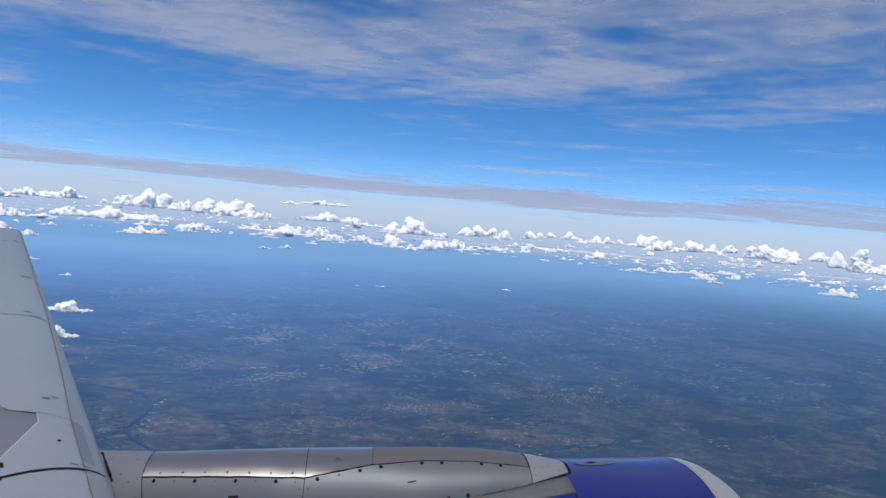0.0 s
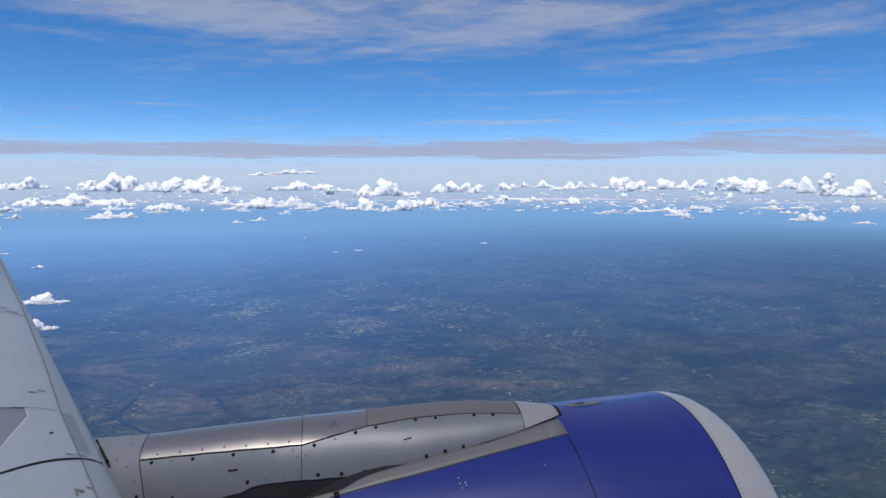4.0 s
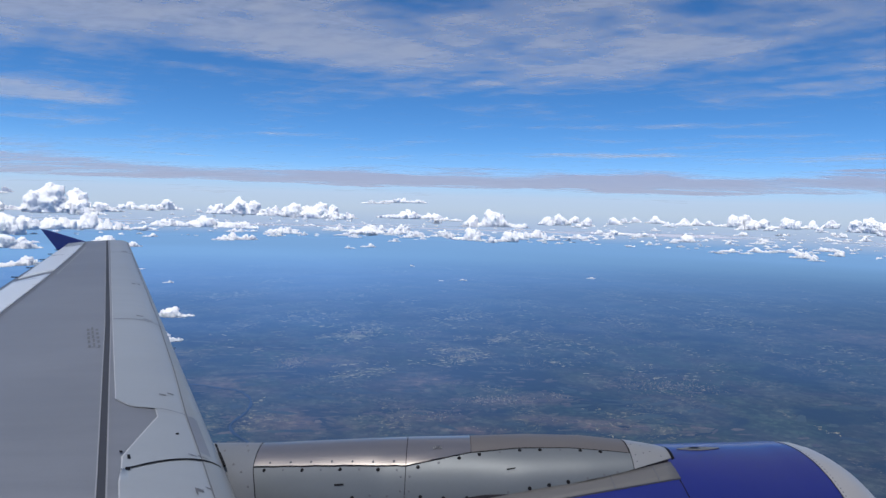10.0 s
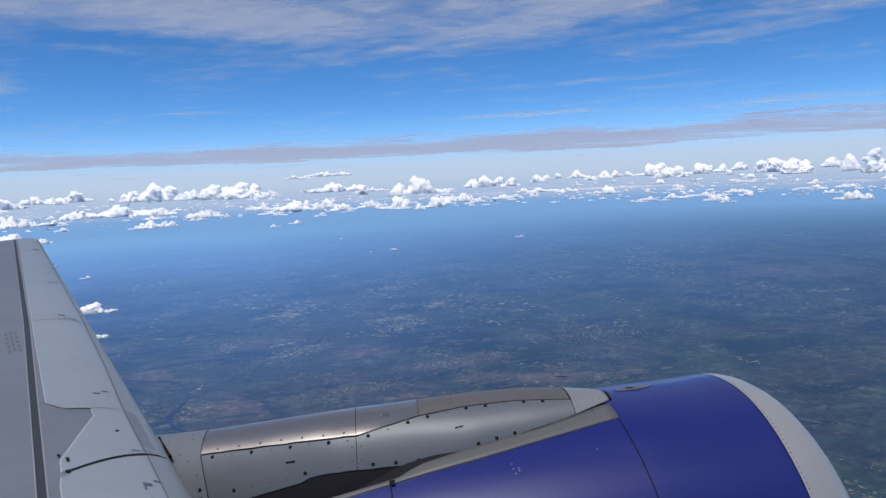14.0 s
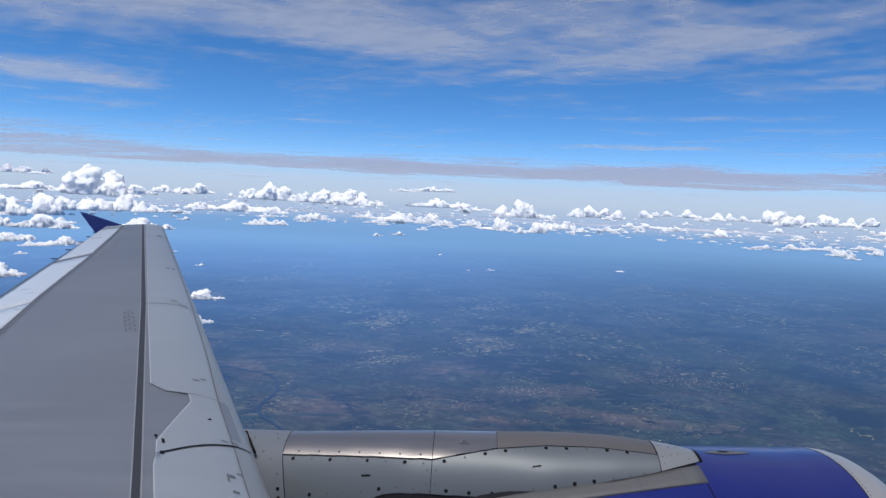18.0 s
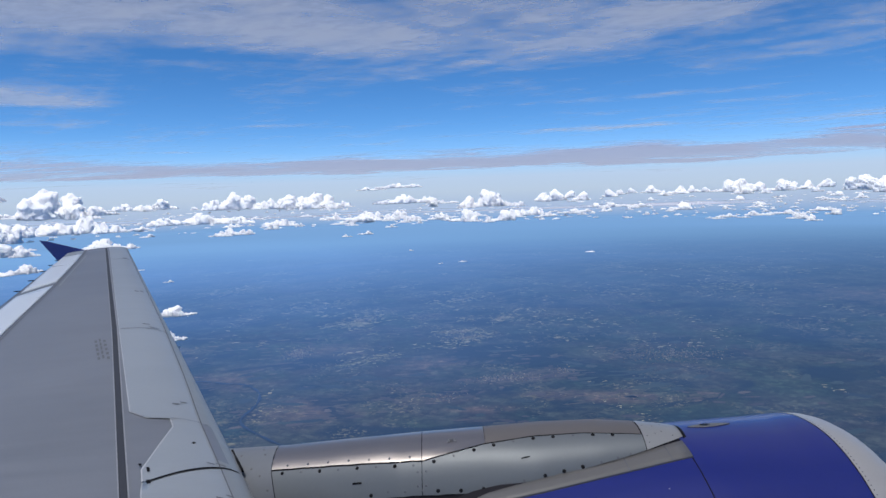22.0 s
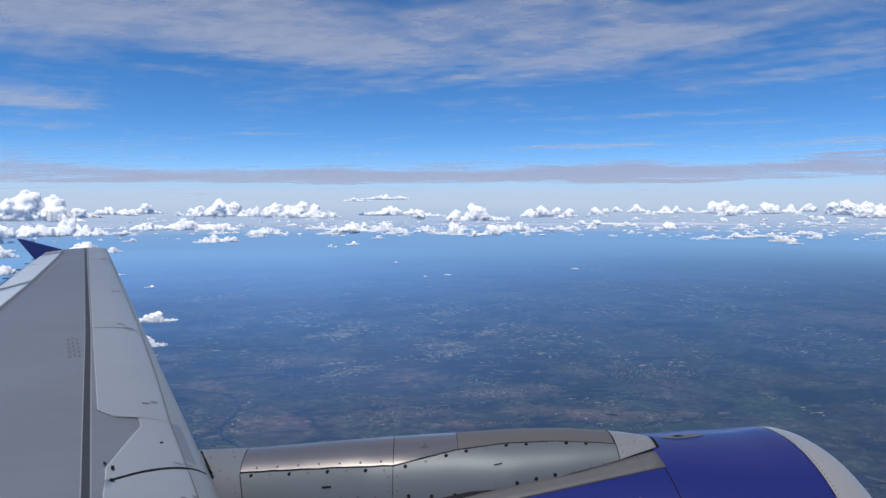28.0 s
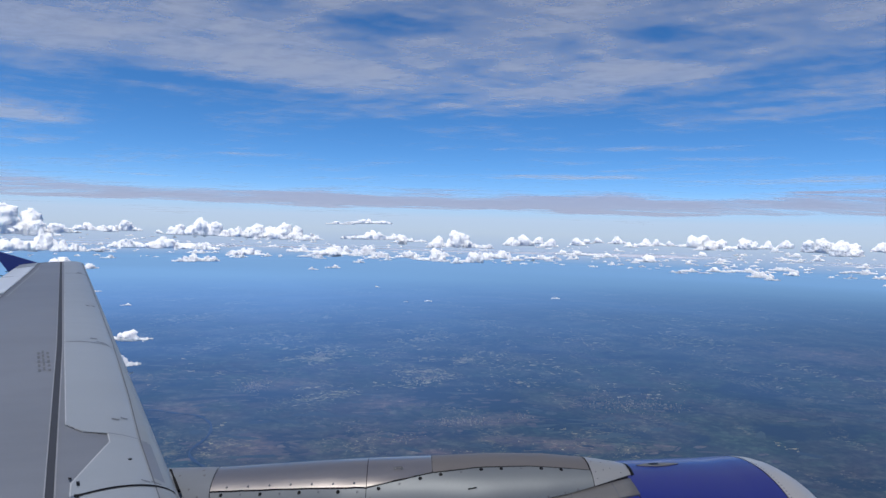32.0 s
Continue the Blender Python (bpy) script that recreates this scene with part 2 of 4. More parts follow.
def plot_material(name, stops):
    m, n, l, b = nodes_of(name)
    g = n.new("ShaderNodeNewGeometry")
    c = ramp(n, l, g.outputs["Random Per Island"], stops)
    l.new(blend(n, l, 1.0, c, ramp(n, l, noise_tex(n, l, coords(n, l), 0.35, 4), [(0.3, 0.65), (0.7, 1.25)]), "MULTIPLY"), b.inputs["Base Color"])
    b.inputs["Roughness"].default_value = 0.95
    return m


M_TOWN = plot_material("town_walls", [(0.0, (0.18, 0.15, 0.12)), (0.6, (0.38, 0.28, 0.16)), (1.0, (0.62, 0.50, 0.33))])
M_STREAK = plot_material("pale_field_soil", [(0.0, (0.09, 0.10, 0.03)), (0.4, (0.25, 0.235, 0.085)), (0.8, (0.44, 0.37, 0.18)), (1.0, (0.66, 0.57, 0.36))])
M_SOIL = plot_material("brown_field_soil", [(0.0, (0.06, 0.045, 0.034)), (0.4, (0.11, 0.079, 0.052)), (0.7, (0.078, 0.078, 0.04)), (1.0, (0.165, 0.122, 0.082))])
M_CROP = plot_material("crop_fields", [(0.0, (0.016, 0.028, 0.028)), (0.5, (0.032, 0.048, 0.034)), (0.85, (0.045, 0.062, 0.036)), (1.0, (0.07, 0.072, 0.046))])
AHEAD = 84.0


def polar(az, el, dx=0.0, dy=0.0):
    """A spot of the ground at a bearing and a depression from the cabin, moved across and along by some metres."""
    r, a = -GROUND / math.tan(radians(el)), radians(az)
    return (r * math.sin(a) + dx * math.cos(a) + dy * math.sin(a), r * math.cos(a) - dx * math.sin(a) + dy * math.cos(a))


land = random.Random(21)


def plots(name, spots, mat, label, category, long=(1.5, 6.0), deep=(0.8, 2.4), low=0.05):
    """Crooked plots of land, a hand above the ground, one at each spot, lying mostly along the valley."""
    verts, faces = [], []
    for k, (x, y, q) in enumerate(spots):
        w, d, t = land.uniform(*long) * q, land.uniform(*deep) * q, land.gauss(0.08, 0.36)
        z = GROUND + low + 0.003 * (k % 60)
        n = 6
        for j in range(n):
            a = 2 * math.pi * (j + land.uniform(-0.3, 0.3)) / n
            f = land.uniform(0.65, 1.1)
            uu, vv = w * f * math.cos(a), d * f * math.sin(a)
            verts.append((x + uu * math.cos(t) - vv * math.sin(t), y + uu * math.sin(t) + vv * math.cos(t), z))
        faces.append(tuple(range(n * k, n * k + n)))
    return tagged(mesh_ob(name, verts, faces, mat, None, "", False), label, category, kind="stuff")


def heap(az, el, sx, sy, count, q=1.0):
    """Spots crowding round one place."""
    return [(*polar(az, el, land.gauss(0, sx) + AHEAD * math.cos(radians(az)), land.gauss(0, sy)), q) for _ in range(count)]


def chain(az0, el0, az1, el1, wide, thick=1.0):
    """Spots strung along a crooked line, as land lies along a stream or a road."""
    (x0, y0), (x1, y1) = polar(az0, el0), polar(az1, el1)
    length = math.hypot(x1 - x0, y1 - y0)
    bend, spots = land.uniform(-0.1, 0.1) * length, []
    far = math.hypot(x0, y0) / 750
    for k in range(int(length * 2.2 * thick / far) + 4):
        f = land.random()
        spots.append((x0 + AHEAD + (x1 - x0) * f + land.gauss(0, wide * far), y0 + (y1 - y0) * f + bend * math.sin(5 * f) + land.gauss(0, wide * 2.0 * far), land.uniform(0.3, 1.15) ** 1.6 * far))
    return spots


crops = []
for _ in range(60):
    crops += heap(land.uniform(-52, 46), 4.5 + 20 * land.random() ** 1.5, land.uniform(40, 110), land.uniform(30, 90), 6, land.uniform(0.8, 1.6))
plots("crop_fields", crops, M_CROP, "dull green and dark fields in crooked plots", "fields", (5, 18), (2.5, 7), 0.03)
soil = []
for place in ((-16.1, 17.8, 55, 26, 260), (-5.1, 14.7, 70, 34, 330), (-0.8, 16.2, 40, 14, 170), (-6.4, 17.4, 30, 12, 120), (7.8, 17.4, 55, 9, 150), (13.5, 17.1, 75, 12, 200), (3.8, 15.6, 22, 18, 110), (-22, 14.5, 60, 50, 260), (-24, 12, 60, 40, 160),
              (29, 8.0, 110, 60, 130), (30, 9.5, 110, 60, 130), (-15, 13, 46, 30, 130), (-2, 20, 60, 16, 150), (22, 20, 70, 30, 120), (-11.5, 12, 60, 30, 110)):
    soil += heap(*place[:4], place[4] // 6)
for _ in range(18):
    soil += heap(land.uniform(-40, 36), land.uniform(8, 14), land.uniform(30, 80), land.uniform(14, 40), 8)
plots("ploughed_fields", soil, M_SOIL, "brown ploughed fields in crooked plots", "fields", (4, 15), (1.8, 5), 0.25)
# strings of pale land and hamlets
streaks = []
for line in ((-14.0, 10.7, -10.0, 10.9, 5), (-11.6, 11.0, -8.9, 10.0, 9), (-14.5, 14.0, -9.2, 13.6, 6), (-5.1, 12.0, -1.1, 11.9, 5), (-4.5, 12.8, -0.3, 12.3, 7), (-3.7, 9.5, 0.3, 8.9, 12), (0.3, 11.2, 1.8, 10.8, 5), (-16.1, 9.2, -12.2, 9.1, 16)):
    streaks += chain(*line, 2.0)
for line in ((-22.0, 7.5, -18.8, 7.4, 10), (9.9, 8.7, 13.2, 9.0, 14), (19.3, 6.9, 21.4, 7.0, 16), (20.4, 8.0, 21.9, 8.8, 14), (23.4, 6.7, 26.3, 6.9, 14), (11.8, 6.6, 14.6, 6.8, 14), (6.9, 10.9, 8.5, 11.4, 12), (2.3, 10.9, 5.5, 11.6, 16)):
    streaks += chain(*line, 1.6)
streaks += heap(-0.8, 16.0, 30, 10, 70, 0.4) + heap(-17, 12.8, 16, 12, 50, 0.7) + heap(4.5, 15.4, 10, 8, 30, 0.4) + heap(-6.4, 17.2, 16, 8, 30, 0.4) + heap(8, 17.4, 34, 5, 40, 0.4) + heap(-1.2, 18.5, 20, 4, 34, 0.4)
for _ in range(170):
    a_, e_ = land.uniform(-50, 44), 4.8 + 8.5 * land.random() ** 1.2
    streaks += chain(a_, e_, a_ + land.uniform(-2.8, 2.8), e_ + land.uniform(-0.25, 0.25), land.uniform(2, 9), land.uniform(0.2, 0.7))
for _ in range(26):
    a_, e_ = land.uniform(-30, 34), land.uniform(13, 26)
    streaks += chain(a_, e_, a_ + land.uniform(-4, 4), e_ + land.uniform(-0.6, 0.6), land.uniform(2, 6), 0.14)
plots("pale_fields", streaks, M_STREAK, "scattered pale fields strung along valleys", "fields", (0.8, 4.6), (0.6, 2.0), 0.45)


def town(az, el, sx, sy, count):
    """Small pale houses crowding along a few crooked streets."""
    verts, faces = [], []
    for k in range(count):
        u = land.gauss(0, 0.5)
        x, y = polar(az, el, sx * u + land.gauss(0, sx * 0.25), sy * (land.gauss(0, 0.7) + 0.5 * u))
        x += AHEAD
        w, d, h, t = land.uniform(0.25, 1.0) ** 1.3, land.uniform(0.2, 0.6), land.uniform(0.0, 0.2), land.gauss(0.1, 0.5)
        o = len(verts)
        for zz in (GROUND + 0.02, GROUND + 0.5 + h):
            for uu, vv in ((-w, -d), (w, -d), (w, d), (-w, d)):
                verts.append((x + uu * math.cos(t) - vv * math.sin(t), y + uu * math.sin(t) + vv * math.cos(t), zz))
        faces += [(o + 4, o + 5, o + 6, o + 7)] + [(o + q, o + (q + 1) % 4, o + 4 + (q + 1) % 4, o + 4 + q) for q in range(4)]
    return tagged(mesh_ob("town", verts, faces, M_TOWN, None, "", False), "far-off town of small pale houses among fields", "town", kind="stuff")


for place in ((-17.0, 12.8, 17, 22, 300), (-3.1, 11.95, 26, 8, 220), (-2.4, 12.5, 28, 12, 160), (14.8, 14.0, 52, 26, 420), (-10.5, 10.5, 22, 18, 160), (-1.7, 9.2, 26, 24, 130), (1.0, 11.0, 9, 12, 60), (-0.8, 16.0, 36, 12, 260), (11.6, 8.9, 22, 18, 90), (-20.4, 7.5, 36, 20, 70), (4.5, 15.4, 10, 12, 60), (-6.4, 17.3, 20, 10, 60), (-1.2, 5.95, 14, 10, 40)):
    town(*place)


def river():
    path = [(-22.5, 14.6), (-20.2, 14.5), (-18.2, 14.9), (-16.6, 15.2), (-15.6, 15.9), (-15.8, 16.8), (-17.2, 18.0), (-15.5, 19.4), (-13, 20.6), (-9, 21.5)]
    pts = [Vector((*polar(a, e), GROUND + 0.95)) for a, e in path]
    fine = []
    for k in range(len(pts) - 1):
        p0, p1, p2, p3 = pts[max(0, k - 1)], pts[k], pts[k + 1], pts[min(len(pts) - 1, k + 2)]
        for q in range(8):
            t = q / 8
            fine.append(0.5 * ((2 * p1) + (p2 - p0) * t + (2 * p0 - 5 * p1 + 4 * p2 - p3) * t * t + (3 * p1 - p0 - 3 * p2 + p3) * t ** 3))
    verts = []
    for k, p in enumerate(fine):
        d = (fine[min(k + 1, len(fine) - 1)] - fine[max(k - 1, 0)]).normalized()
        s_ = Vector((-d.y, d.x, 0)) * (1.35 + 0.6 * math.sin(k * 0.9))
        verts += [tuple(p - s_), tuple(p + s_)]
    faces = [(2 * k, 2 * k + 1, 2 * k + 3, 2 * k + 2) for k in range(len(fine) - 1)]
    m, n, l, b = nodes_of("river_water")
    b.inputs["Base Color"].default_value, b.inputs["Roughness"].default_value = (0.014, 0.025, 0.038, 1), 0.55
    return tagged(mesh_ob("water_river", verts, faces, m), "winding blue-grey river between the fields", "river", kind="structure")


river()


def thin_layer(name, color, opacity, translucent=0.5, cover=1.0):
    """A thin sheet of droplets or haze: it dims what lies behind it by cover times its density, and scatters sunlight."""
    m, n, l, b = nodes_of(name)
    n.remove(b)
    out = n["Material Output"]
    tr = n.new("ShaderNodeBsdfTransparent")
    df = n.new("ShaderNodeBsdfDiffuse")
    tl = n.new("ShaderNodeBsdfTranslucent")
    mx, add = n.new("ShaderNodeMixShader"), n.new("ShaderNodeAddShader")
    a = opacity(n, l)
    l.new(blend(n, l, a, (1.0, 1.0, 1.0), (1 - cover, 1 - cover, 1 - cover)), tr.inputs["Color"])
    lit = blend(n, l, a, (0.0, 0.0, 0.0), color)
    for s in (df, tl):
        l.new(lit, s.inputs["Color"])
    mx.inputs[0].default_value = translucent
    l.new(df.outputs[0], mx.inputs[1])
    l.new(tl.outputs[0], mx.inputs[2])
    l.new(tr.outputs[0], add.inputs[0])
    l.new(mx.outputs[0], add.inputs[1])
    l.new(add.outputs[0], out.inputs["Surface"])
    return m


def radius_of(n, l):
    g = n.new("ShaderNodeNewGeometry")
    v = n.new("ShaderNodeVectorMath")
    v.operation = "MULTIPLY"
    v.inputs[1].default_value = (1, 1, 0)
    l.new(g.outputs["Position"], v.inputs[0])
    w = n.new("ShaderNodeVectorMath")
    w.operation = "LENGTH"
    l.new(v.outputs[0], w.inputs[0])
    return w.outputs["Value"]


def place_of(n, l):
    g = n.new("ShaderNodeNewGeometry")
    x = n.new("ShaderNodeSeparateXYZ")
    l.new(g.outputs["Position"], x.inputs[0])
    return x.outputs


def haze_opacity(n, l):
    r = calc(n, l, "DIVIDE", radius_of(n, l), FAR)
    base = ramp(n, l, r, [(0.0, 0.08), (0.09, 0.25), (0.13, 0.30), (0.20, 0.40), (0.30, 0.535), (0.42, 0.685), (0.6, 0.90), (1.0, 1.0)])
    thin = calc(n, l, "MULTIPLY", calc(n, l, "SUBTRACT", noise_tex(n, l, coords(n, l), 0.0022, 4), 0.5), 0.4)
    # thinned forward to darken the land, in place of cloud shadow
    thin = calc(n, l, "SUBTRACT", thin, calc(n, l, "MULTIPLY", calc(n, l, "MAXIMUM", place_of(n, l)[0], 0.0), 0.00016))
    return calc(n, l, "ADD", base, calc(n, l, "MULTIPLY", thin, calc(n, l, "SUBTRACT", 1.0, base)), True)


# emissive sheet: haze and airlight painted as a glow over the land
def haze_glow_material():
    m, n, l, b = nodes_of("painted_haze_glow")
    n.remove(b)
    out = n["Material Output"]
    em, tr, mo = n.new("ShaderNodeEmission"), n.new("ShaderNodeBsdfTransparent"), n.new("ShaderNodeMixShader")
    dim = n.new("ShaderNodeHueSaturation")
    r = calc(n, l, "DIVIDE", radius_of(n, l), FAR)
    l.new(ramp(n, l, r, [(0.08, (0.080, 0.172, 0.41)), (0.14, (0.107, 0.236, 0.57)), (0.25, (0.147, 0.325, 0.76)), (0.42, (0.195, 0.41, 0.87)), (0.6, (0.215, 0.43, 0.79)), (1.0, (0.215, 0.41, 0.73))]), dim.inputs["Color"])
    # painted darkening of the glow towards the front
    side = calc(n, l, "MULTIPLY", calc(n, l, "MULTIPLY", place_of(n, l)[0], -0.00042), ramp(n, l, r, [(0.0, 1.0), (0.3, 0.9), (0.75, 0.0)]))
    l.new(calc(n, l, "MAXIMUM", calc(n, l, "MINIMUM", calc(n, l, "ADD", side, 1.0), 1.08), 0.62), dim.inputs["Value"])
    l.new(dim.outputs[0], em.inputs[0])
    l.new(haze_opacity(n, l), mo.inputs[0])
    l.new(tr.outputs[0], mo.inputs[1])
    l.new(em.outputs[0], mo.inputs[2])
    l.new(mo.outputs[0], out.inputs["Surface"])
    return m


haze = ring_sheet("backdrop_haze", GROUND + 14, [0.5, 300, 700, 1500, 3000, FAR], haze_glow_material())
tagged(haze, "glowing blue sheet standing for haze low over the distant farmland", "haze", kind="structure")


def stream(n, l, lean, stretch):
    """World places drawn out along one bearing, as wind combs a cloud."""
    g = n.new("ShaderNodeNewGeometry")
    mp = n.new("ShaderNodeMapping")
    mp.vector_type = "TEXTURE"
    mp.inputs["Rotation"].default_value = (0, 0, radians(lean))
    mp.inputs["Scale"].default_value = (stretch, 1, 1)
    l.new(g.outputs["Position"], mp.inputs["Vector"])
    return mp.outputs[0]


def deck_density(blobs, bias_stops, low, high, amount):
    def fn(n, l):
        off = lambda tex, gain: calc(n, l, "MULTIPLY", calc(n, l, "SUBTRACT", tex, 0.5), gain)
        r = calc(n, l, "DIVIDE", radius_of(n, l), FAR)
        v = ramp(n, l, r, bias_stops)
        for tex, gain in ((noise_tex(n, l, stream(n, l, -40, 1.5), 0.0065, 3, 0.5, 0.3), 1.0), (noise_tex(n, l, stream(n, l, -20, 1.25), 0.021, 9, 0.60, 0.35), 0.95),
                          (noise_tex(n, l, stream(n, l, -52, 6.0), 0.022, 8, 0.62, 0.5), 0.85), (noise_tex(n, l, stream(n, l, 25, 1.7), 0.075, 6, 0.6, 0.3), 0.62)):
            v = calc(n, l, "ADD", v, off(tex, gain))
        for b in blobs:
            v = calc(n, l, "ADD", v, blob(n, l, *b))
        bright = ramp(n, l, noise_tex(n, l, stream(n, l, -30, 1.6), 0.045, 7, 0.6, 0.4), [(0.3, 0.70), (0.7, 1.12)])
        return calc(n, l, "MULTIPLY", calc(n, l, "MULTIPLY", ramp(n, l, v, [(low, 0.0), (high, 1.0)], True), bright), amount)
    return fn


# bearing, range, half-width across and along, weight
DECK_PATCHES = [(-31.8, 740, 120, 110, 0.85), (-28, 760, 60, 40, 0.3), (-30, 430, 140, 110, 0.40), (-8, 440, 90, 90, 0.5), (-20.5, 500, 50, 34, -0.4), (-3, 330, 60, 40, -0.3), (4, 535, 40, 24, 0.3), (11, 480, 50, 34, 0.34), (19, 420, 60, 40, 0.34),
                (33, 520, 90, 90, 0.2), (20, 345, 40, 26, -0.3), (13, 600, 90, 40, -0.2), (20, 790, 190, 60, 0.55), (26, 900, 140, 50, 0.4), (14, 1180, 260, 90, 0.6), (33, 1250, 240, 160, 0.5), (-13, 960, 70, 45, 0.42), (-20, 1500, 240, 60, 0.4), (-6, 1350, 90, 40, 0.4)]
deck = ring_sheet("high_cloud_layer", DECK, [0.5, 150, 300, 500, 800, 1200, 1800], thin_layer("high_cloud", (0.325, 0.312, 0.295), deck_density(
    DECK_PATCHES, [(0.04, 0.74), (0.07, 0.66), (0.085, 0.64), (0.105, 0.50), (0.13, 0.26), (0.16, 0.17), (0.28, 0.2), (0.37, 0.0)], 0.20, 1.36, 1.0), 0.75, 0.55))
tagged(deck, "broken sheet of grey-white high cloud with blue gaps", "cloud", kind="structure")


def band_density(n, l):
    off = lambda tex, gain: calc(n, l, "MULTIPLY", calc(n, l, "SUBTRACT", tex, 0.5), gain)
    r = calc(n, l, "DIVIDE", radius_of(n, l), FAR)
    r = calc(n, l, "ADD", r, off(noise_tex(n, l, stream(n, l, 0, 1.6), 0.0016, 4, 0.55, 0.3), 0.26))
    v = ramp(n, l, r, [(0.52, 0.16), (0.58, 0.40), (0.66, 0.64), (0.785, 0.70), (0.815, 0.24), (0.90, 0.30), (0.97, 0.0)])
    v = calc(n, l, "ADD", v, off(noise_tex(n, l, stream(n, l, 4, 2.2), 0.0030, 5, 0.55, 0.5), 1.25))
    v = calc(n, l, "ADD", v, off(noise_tex(n, l, stream(n, l, -6, 3.5), 0.012, 7, 0.62, 0.3), 0.6))
    for b in BAND_PATCHES:
        v = calc(n, l, "ADD", v, blob(n, l, *b))
    return ramp(n, l, v, [(0.36, 0.0), (0.86, 1.0)], True)


BAND_PATCHES = [(-2, 3400, 1000, 330, 0.30), (18, 3250, 1200, 420, 0.42), (-27, 3350, 800, 300, 0.15), (33, 2800, 240, 60, 0.3)]
# dull lilac-grey holds the shade of the cloud's underside
BAND = thin_layer("cloud_bands", (0.318, 0.284, 0.318), band_density, 0.75, 0.72)
bands = sheet("cloud_band_layer", lambda r, a: (r * math.sin(a), r * math.cos(a), 185 - (r - 2750) * 0.060), [2400, 2700, 3000, 3400, 3900, 4300, 4700], span(0, 2 * math.pi, 97), BAND)
tagged(bands, "long grey-lilac streaks of stratus above the horizon", "cloud", kind="structure")


# emissive ring: misty airlight painted in colours graded by height
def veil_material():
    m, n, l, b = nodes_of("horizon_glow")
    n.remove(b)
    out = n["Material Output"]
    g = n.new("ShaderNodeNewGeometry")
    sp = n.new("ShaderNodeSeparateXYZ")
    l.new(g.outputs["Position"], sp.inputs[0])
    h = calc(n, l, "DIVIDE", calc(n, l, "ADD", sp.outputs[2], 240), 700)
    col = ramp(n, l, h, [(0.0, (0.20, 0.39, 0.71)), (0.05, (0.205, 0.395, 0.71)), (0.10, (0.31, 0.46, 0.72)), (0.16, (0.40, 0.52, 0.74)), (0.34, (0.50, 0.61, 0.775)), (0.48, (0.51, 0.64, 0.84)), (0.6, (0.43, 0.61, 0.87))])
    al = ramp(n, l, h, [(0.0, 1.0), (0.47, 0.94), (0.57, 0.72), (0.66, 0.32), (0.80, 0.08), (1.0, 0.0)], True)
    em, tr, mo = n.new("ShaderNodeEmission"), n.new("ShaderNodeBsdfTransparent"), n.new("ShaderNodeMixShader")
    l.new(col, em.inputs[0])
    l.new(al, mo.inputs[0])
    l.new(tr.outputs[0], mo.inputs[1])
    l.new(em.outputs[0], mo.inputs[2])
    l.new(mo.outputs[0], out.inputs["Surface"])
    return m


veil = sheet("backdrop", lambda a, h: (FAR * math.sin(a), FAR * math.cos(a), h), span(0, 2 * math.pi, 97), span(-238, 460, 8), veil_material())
tagged(veil, "pale misty horizon painted as a glow under blue sky", "horizon", kind="structure")

def cloud_density(stretch, scale, bias_stops, blobs, low, high, amount):
    def fn(n, l):
        r = calc(n, l, "DIVIDE", radius_of(n, l), FAR)
        p = coords(n, l, stretch, (0, 0, radians(14)))
        big = noise_tex(n, l, p, scale, 6, 0.55, 0.25)
        mid = noise_tex(n, l, p, scale * 3.6, 7, 0.58, 0.15)
        v = calc(n, l, "ADD", calc(n, l, "MULTIPLY", calc(n, l, "SUBTRACT", big, 0.5), 1.7), calc(n, l, "MULTIPLY", calc(n, l, "SUBTRACT", mid, 0.5), 1.15))
        v = calc(n, l, "ADD", v, ramp(n, l, r, bias_stops))
        for b in blobs:
            v = calc(n, l, "ADD", v, blob(n, l, *b))
        return calc(n, l, "MULTIPLY", ramp(n, l, v, [(low, 0.0), (high, 1.0)], True), amount)
    return fn


BASES = thin_layer("cloud_base_haze", (0.50, 0.47, 0.49), cloud_density(
    (0.35, 1.0, 1), 0.0045, [(0.49, -0.1), (0.52, 0.45), (0.56, 0.60), (0.64, 0.4), (0.66, -0.3)], [(21, 2700, 420, 300, 0.35), (-17, 2600, 300, 260, 0.25), (-31, 2500, 300, 350, 0.35)], 0.38, 0.85, 0.8), 0.2, 0.6)
bases = ring_sheet("cloud_base_layer", -75, [2350, 2500, 2800, 3200], BASES)
tagged(bases, "flat grey-lilac streaks of cloud along the cumulus bases", "cloud", kind="structure")

